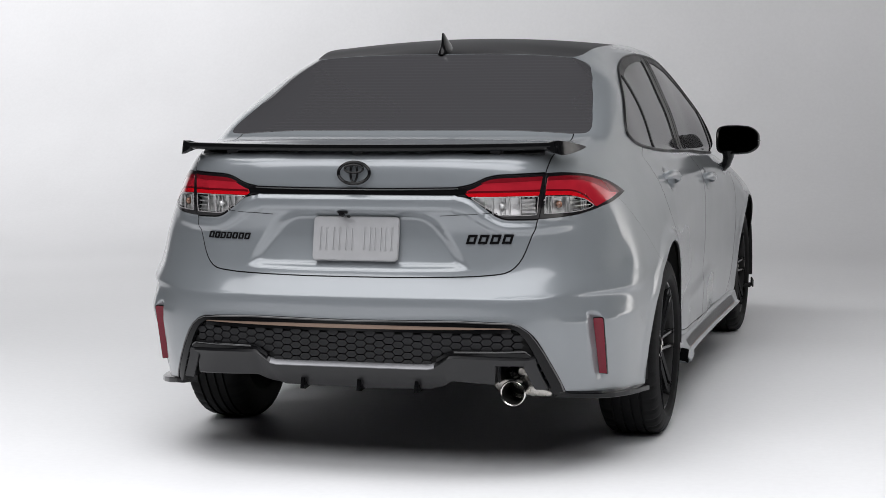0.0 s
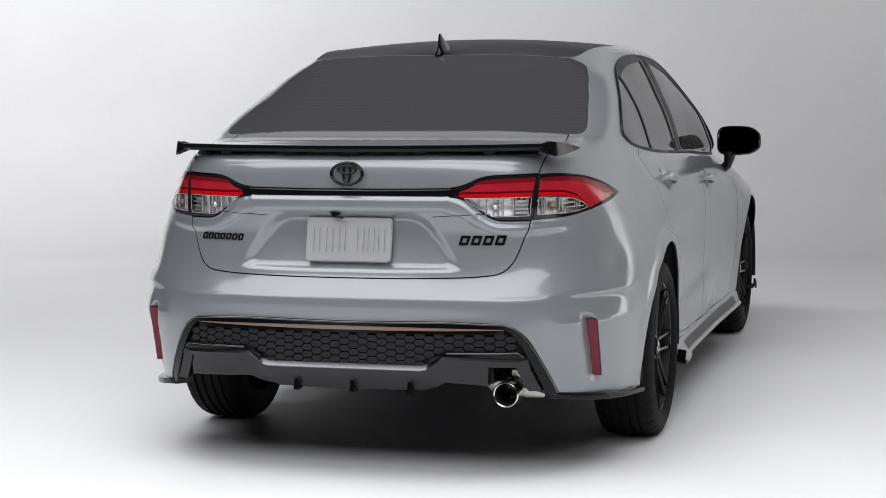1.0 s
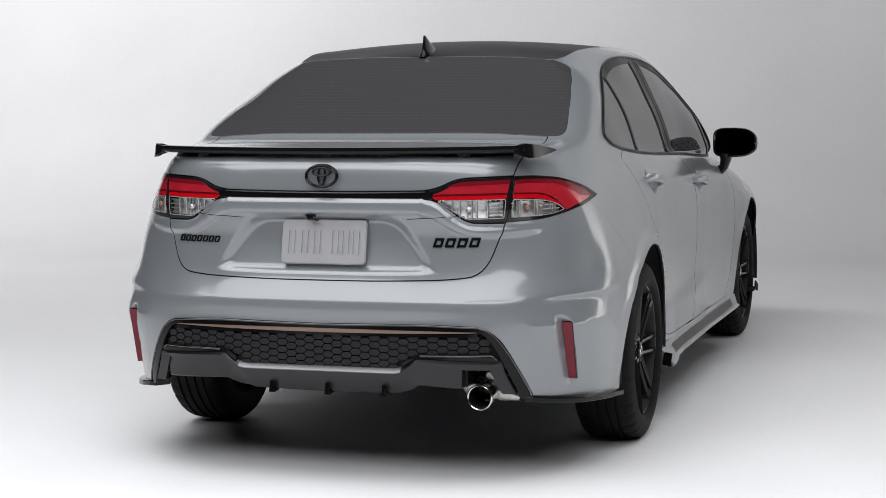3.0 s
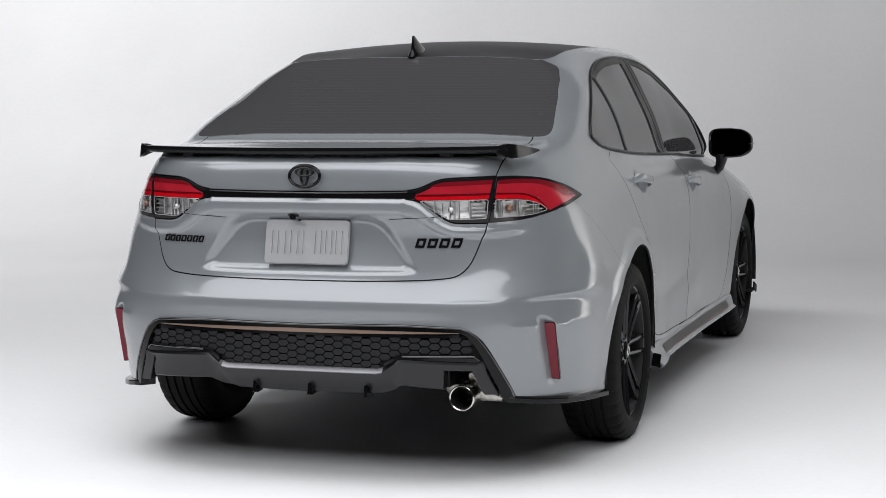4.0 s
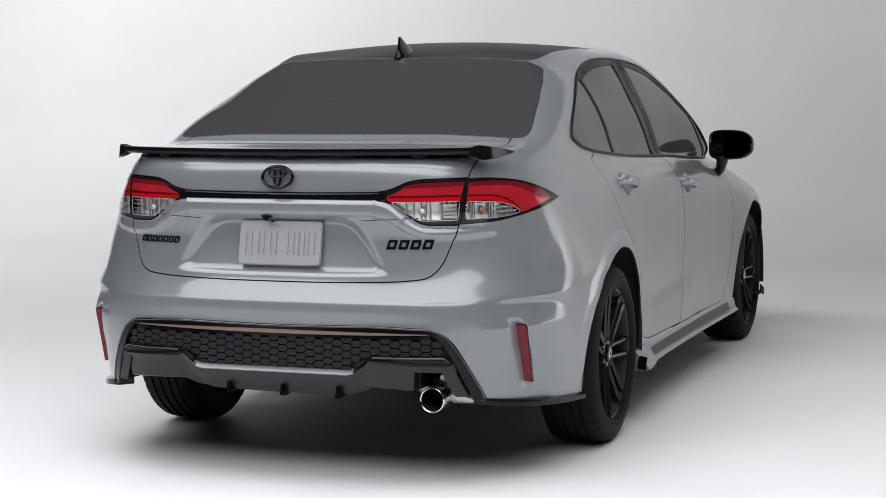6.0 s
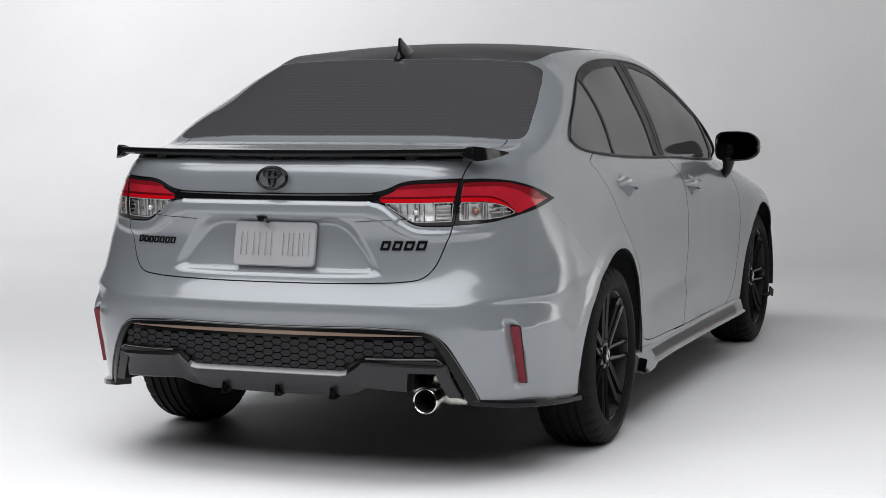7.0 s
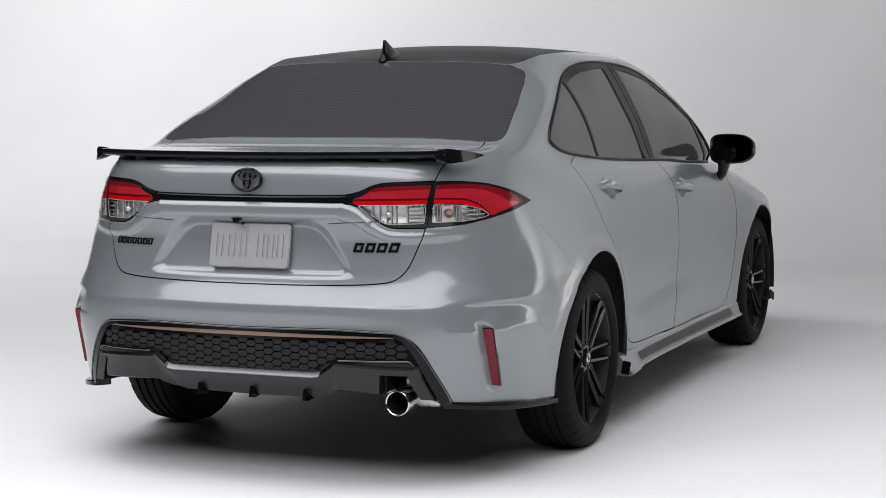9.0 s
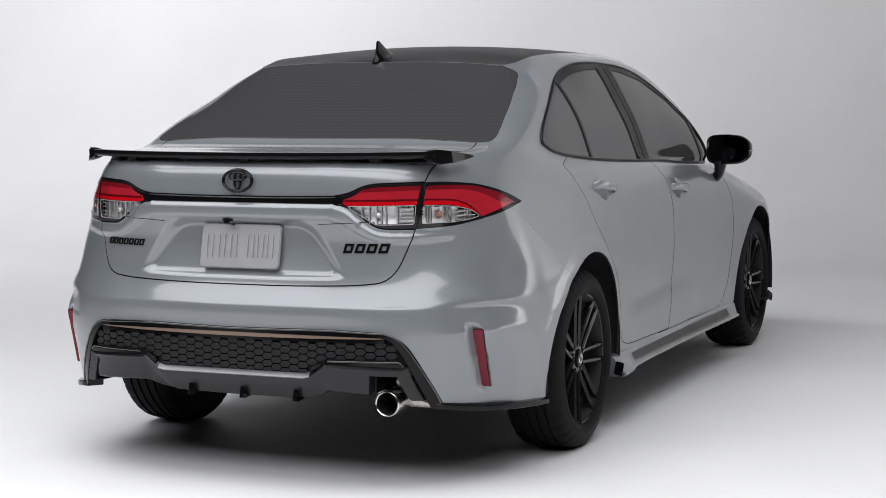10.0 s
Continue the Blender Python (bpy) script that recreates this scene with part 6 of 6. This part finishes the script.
# ---- side skirts and lips ----
def skirt(side):
    bm = bmesh.new()
    rings = []
    for y in np.linspace(1.43, 3.36, 40):
        x = float(np.interp(y, (1.43, 1.9, 2.5, 3.1, 3.36), (0.905, 0.893, 0.893, 0.90, 0.905)))
        flare = float(np.interp(y, (1.43, 1.56, 1.66, 3.2, 3.36), (0.052, 0.05, 0.034, 0.030, 0.026)))
        low = float(np.interp(y, (1.43, 1.6, 2.5, 3.36), (0.182, 0.188, 0.188, 0.185)))
        prof = [(x - 0.03, 0.262), (x - 0.008, 0.259), (x + 0.002, 0.250), (x + flare - 0.012, low + 0.020), (x + flare, low + 0.013), (x + flare - 0.002, low + 0.005), (x + flare - 0.020, low - 0.002), (x - 0.06, low + 0.004)]
        rings.append([bm.verts.new((a * side, y, b)) for a, b in prof])
    for a, b in zip(rings, rings[1:]):
        for i in range(len(a) - 1):
            bm.faces.new((a[i], b[i], b[i + 1], a[i + 1]))
    bm.faces.new(rings[0]), bm.faces.new(rings[-1])
    s = part("side_skirt", bm, PAINT, car, "silver side skirt", angle=25)
    strip = lambda d0, d1, z0, z1, mat, name, label: part(name, ribbon(side, d0, d1, z0, z1), mat, s, label)
    strip(0.0065, 0.0205, 0.2445, 0.2150, DIFF, "skirt_inlay", "dark grey inlay")
    strip(0.0212, 0.0228, 0.2138, 0.2105, BRONZE, "skirt_line", "thin bronze line")
    bm = join(block((0.034, 0.010, 0.052), (0.928 * side, 1.424, 0.216), 0.003, Matrix.Rotation(0.18 * side, 4, "Y")), block((0.010, 0.030, 0.020), (0.944 * side, 1.412, 0.197), 0.003))
    part("skirt_winglet", bm, GLOSS_BLACK, s, "small gloss black end piece")


def ribbon(side, d0, d1, z0, z1):
    bm = bmesh.new()
    rows = []
    for y in np.linspace(1.66, 3.2, 30):
        x = float(np.interp(y, (1.43, 1.9, 2.5, 3.1, 3.36), (0.905, 0.893, 0.893, 0.90, 0.905)))
        rows.append([bm.verts.new(((x + d) * side, y, z)) for d, z in ((d0, z0), (d1, z1), (d1 - 0.004, z1 - 0.006), (d0 - 0.004, z0 - 0.006))])
    for a, b in zip(rows, rows[1:]):
        for i in range(4):
            bm.faces.new((a[i], b[i], b[(i + 1) % 4], a[(i + 1) % 4]))
    return bm


def rear_lip(side):
    """Thin blade along the lower corner of the bumper."""
    bm = bmesh.new()
    rings = []
    for x, y, z in ((0.672, 0.168, 0.262), (0.70, 0.178, 0.261), (0.75, 0.225, 0.252), (0.795, 0.285, 0.244), (0.835, 0.36, 0.236), (0.868, 0.46, 0.228), (0.89, 0.56, 0.221), (0.905, 0.655, 0.214)):
        n = Vector((0.6 + x * 0.3, -1.2 + y * 1.6, 0)).normalized()
        a, b = Vector((x, y, z)) + n * 0.009, Vector((x, y, z)) - n * 0.05
        rings.append([bm.verts.new((q.x * side, q.y, q.z + dz)) for q, dz in ((a, -0.010), (a, 0.007), (a - n * 0.012, 0.013), (b, 0.016), (b, -0.010))])
    for a, b in zip(rings, rings[1:]):
        for i in range(5):
            bm.faces.new((a[i], b[i], b[(i + 1) % 5], a[(i + 1) % 5]))
    bm.faces.new(rings[0]), bm.faces.new(rings[-1])
    part("bumper_lip", bevelled(bm, 0.002, 1), GLOSS_BLACK, car, "thin gloss black bumper corner lip", angle=30)
    part("front_lip", join(block((0.04, 0.16, 0.01), (0.895 * side, 4.08, 0.195), 0.003), block((0.008, 0.09, 0.04), (0.915 * side, 4.09, 0.21), 0.002, Matrix.Rotation(-0.3, 4, "X"))), GAP_BLACK, car, "satin black front corner lip")


for side in BOTH:
    skirt(side)
    rear_lip(side)


# ---- wheels ----
def tyre_mesh():
    """Tyre with grooved tread and notched shoulders. Its outer side faces +x."""
    R, half, seg = TYRE_R, 0.113, 216
    prof = [(-half + 0.004, 0.225), (-half - 0.002, 0.262), (-half, R - 0.041), (-half + 0.012, R - 0.016), (-half + 0.028, R - 0.0045)]
    for c in (-0.052, -0.018, 0.018, 0.052):
        prof += [(c - 0.006, R - 0.001), (c - 0.0045, R - 0.008), (c + 0.0045, R - 0.008), (c + 0.006, R - 0.001)]
    prof += [(half - 0.030, R - 0.004), (half - 0.018, R - 0.0095), (half - 0.010, R - 0.017), (half - 0.001, R - 0.038), (half + 0.001, 0.280), (half + 0.0035, 0.274), (half + 0.004, 0.268), (half + 0.0025, 0.266), (half + 0.0005, 0.258), (half - 0.006, 0.248), (half - 0.02, 0.24)]
    bm = bmesh.new()
    rings = []
    for a, r in prof:
        shoulder = abs(a) > 0.066 and r > 0.306
        rings.append([bm.verts.new((a, (r - (0.007 if shoulder and k % 6 == 0 else 0)) * math.cos(t), (r - (0.007 if shoulder and k % 6 == 0 else 0)) * math.sin(t))) for k, t in enumerate(np.linspace(0, 2 * math.pi, seg, endpoint=False))])
    for a, b in zip(rings, rings[1:]):
        for i in range(seg):
            bm.faces.new((a[i], a[(i + 1) % seg], b[(i + 1) % seg], b[i]))
    return bm


def spoke_arm(mid, sign):
    """One of a pair of near parallel arms: from the hub out to the rim, dished, with a grooved face."""
    bm = bmesh.new()
    rings = []
    c, s = math.cos(mid), math.sin(mid)
    for t in np.linspace(0, 1, 9):
        r = 0.045 + (0.250 - 0.045) * t
        side_way = sign * (0.0205 + 0.0085 * t)
        x = 0.080 + 0.020 * t**1.3
        w = 0.0100 - 0.0012 * t
        d = 0.034 - 0.010 * t
        ring = []
        for off, dx in ((-w, -d), (-w, -0.005), (-w * 0.68, 0.0), (-w * 0.45, -0.004), (w * 0.45, -0.004), (w * 0.68, 0.0), (w, -0.005), (w, -d)):
            o = side_way + off
            ring.append(bm.verts.new((x + dx, r * c - o * s, r * s + o * c)))
        rings.append(ring)
    for a, b in zip(rings, rings[1:]):
        for i in range(8):
            bm.faces.new((a[i], a[(i + 1) % 8], b[(i + 1) % 8], b[i]))
    bm.faces.new(rings[0]), bm.faces.new(rings[-1])
    return bm


def as_mesh(name, bm, mat, angle=35):
    me = bpy.data.meshes.new(name)
    bmesh.ops.recalc_face_normals(bm, faces=bm.faces)
    bm.to_mesh(me)
    bm.free()
    me.materials.append(mat)
    me.shade_smooth()
    me.set_sharp_from_angle(angle=radians(angle))
    return me


WHEEL_PARTS = [("tyre", as_mesh("tyre", tyre_mesh(), RUBBER, 40), "black low profile tyre")]
barrel = lathe([(-0.105, 0.236), (-0.10, 0.226), (-0.06, 0.215), (0.02, 0.219), (0.075, 0.228), (0.094, 0.238), (0.100, 0.247), (0.106, 0.251), (0.1100, 0.256), (0.1065, 0.2620), (0.098, 0.261), (0.09, 0.25)], 96)
RIM_MESH = as_mesh("rim", barrel, RIM_BLACK, 45)
# barrel behind the spokes is coloured black for the shade in there
RIM_MESH.materials.append(UNDER)
for face in RIM_MESH.polygons:
    face.material_index = 1 if face.center.x < 0.085 else 0
for k in range(7):
    mid = radians(-1 + 360 / 7 * k)
    for sign in (-1, 1):
        WHEEL_PARTS.append(("spoke", as_mesh("spoke", spoke_arm(mid, sign), RIM_BLACK, 30), "gloss black alloy spoke"))
hub = lathe([(0.03, 0.070), (0.062, 0.068), (0.074, 0.060), (0.0775, 0.050), (0.076, 0.036), (0.070, 0.033)], 48)
WHEEL_PARTS.append(("hub", as_mesh("hub", hub, RIM_BLACK), "gloss black hub"))
cap = lathe([(0.070, 0.033), (0.082, 0.031), (0.086, 0.026), (0.087, 0.001)], 40)
WHEEL_PARTS.append(("centre_cap", as_mesh("centre_cap", cap, GLOSS_BLACK), "black centre cap"))
mark = lathe([(0.0865, 0.019), (0.0885, 0.017), (0.0885, 0.013), (0.0865, 0.0115)], 32)
WHEEL_PARTS.append(("cap_emblem", as_mesh("cap_emblem", mark, CHROME), "small silver emblem ring"))
for k in range(5):
    a = radians(90 + 72 * k)
    nut = lathe([(0.040, 0.0105), (0.076, 0.0105), (0.0795, 0.008), (0.080, 0.001)], 6)
    bmesh.ops.translate(nut, vec=(0, 0.052 * math.cos(a), 0.052 * math.sin(a)), verts=nut.verts)
    WHEEL_PARTS.append(("wheel_nut", as_mesh("wheel_nut", nut, GLOSS_BLACK, 20), ""))
disc = lathe([(-0.01, 0.05), (-0.01, 0.145), (-0.03, 0.147), (-0.032, 0.05)], 64)
WHEEL_PARTS.append(("brake_disc", as_mesh("brake_disc", disc, STEEL_DARK, 30), "dark steel brake disc"))
caliper = block((0.06, 0.09, 0.05), (-0.02, 0.10, 0.09), 0.01, None)
WHEEL_PARTS.append(("brake_caliper", as_mesh("brake_caliper", caliper, SATIN_BLACK), ""))
for side in BOTH:
    for x, y in zip(WHEEL_X, WHEEL_Y):
        wheel = new("wheel", RIM_MESH)
        wheel.parent = car
        tagged(wheel, "black multi spoke alloy wheel with low profile tyre")
        wheel.matrix_basis = Matrix.Translation((x * side, y, WHEEL_Z)) @ (Matrix.Identity(4) if side > 0 else Matrix.Rotation(math.pi, 4, "Z"))
        for name, me, label in WHEEL_PARTS:
            ob = new(name, me)
            ob.parent = wheel
            if label:
                tagged(ob, label)


# ---- wheel houses ----
for side in BOTH:
    for y in (1.085, 3.765):
        bm = bmesh.new()
        rings = []
        for a in np.linspace(-0.15, math.pi + 0.15, 32):
            rings.append([bm.verts.new((x * side, y + r * math.cos(a), 0.304 + r * math.sin(a))) for x, r in ((0.60, 0.36), (0.62, 0.44), (0.86, 0.44), (0.905, 0.425))])
        for a, b in zip(rings, rings[1:]):
            for i in range(3):
                bm.faces.new((a[i], b[i], b[i + 1], a[i + 1]))
        part("wheel_arch_liner", bm, UNDER, car, "black wheel arch liner")
        part("inner_wing", block((0.02, 0.84, 0.42), (0.60 * side, y, 0.53)), UNDER, car, "dark inner wheel wall")
part("front_grille", block((1.1, 0.02, 0.30), (0, 4.60, 0.42), 0.008), GLOSS_BLACK, car, "black front grille")
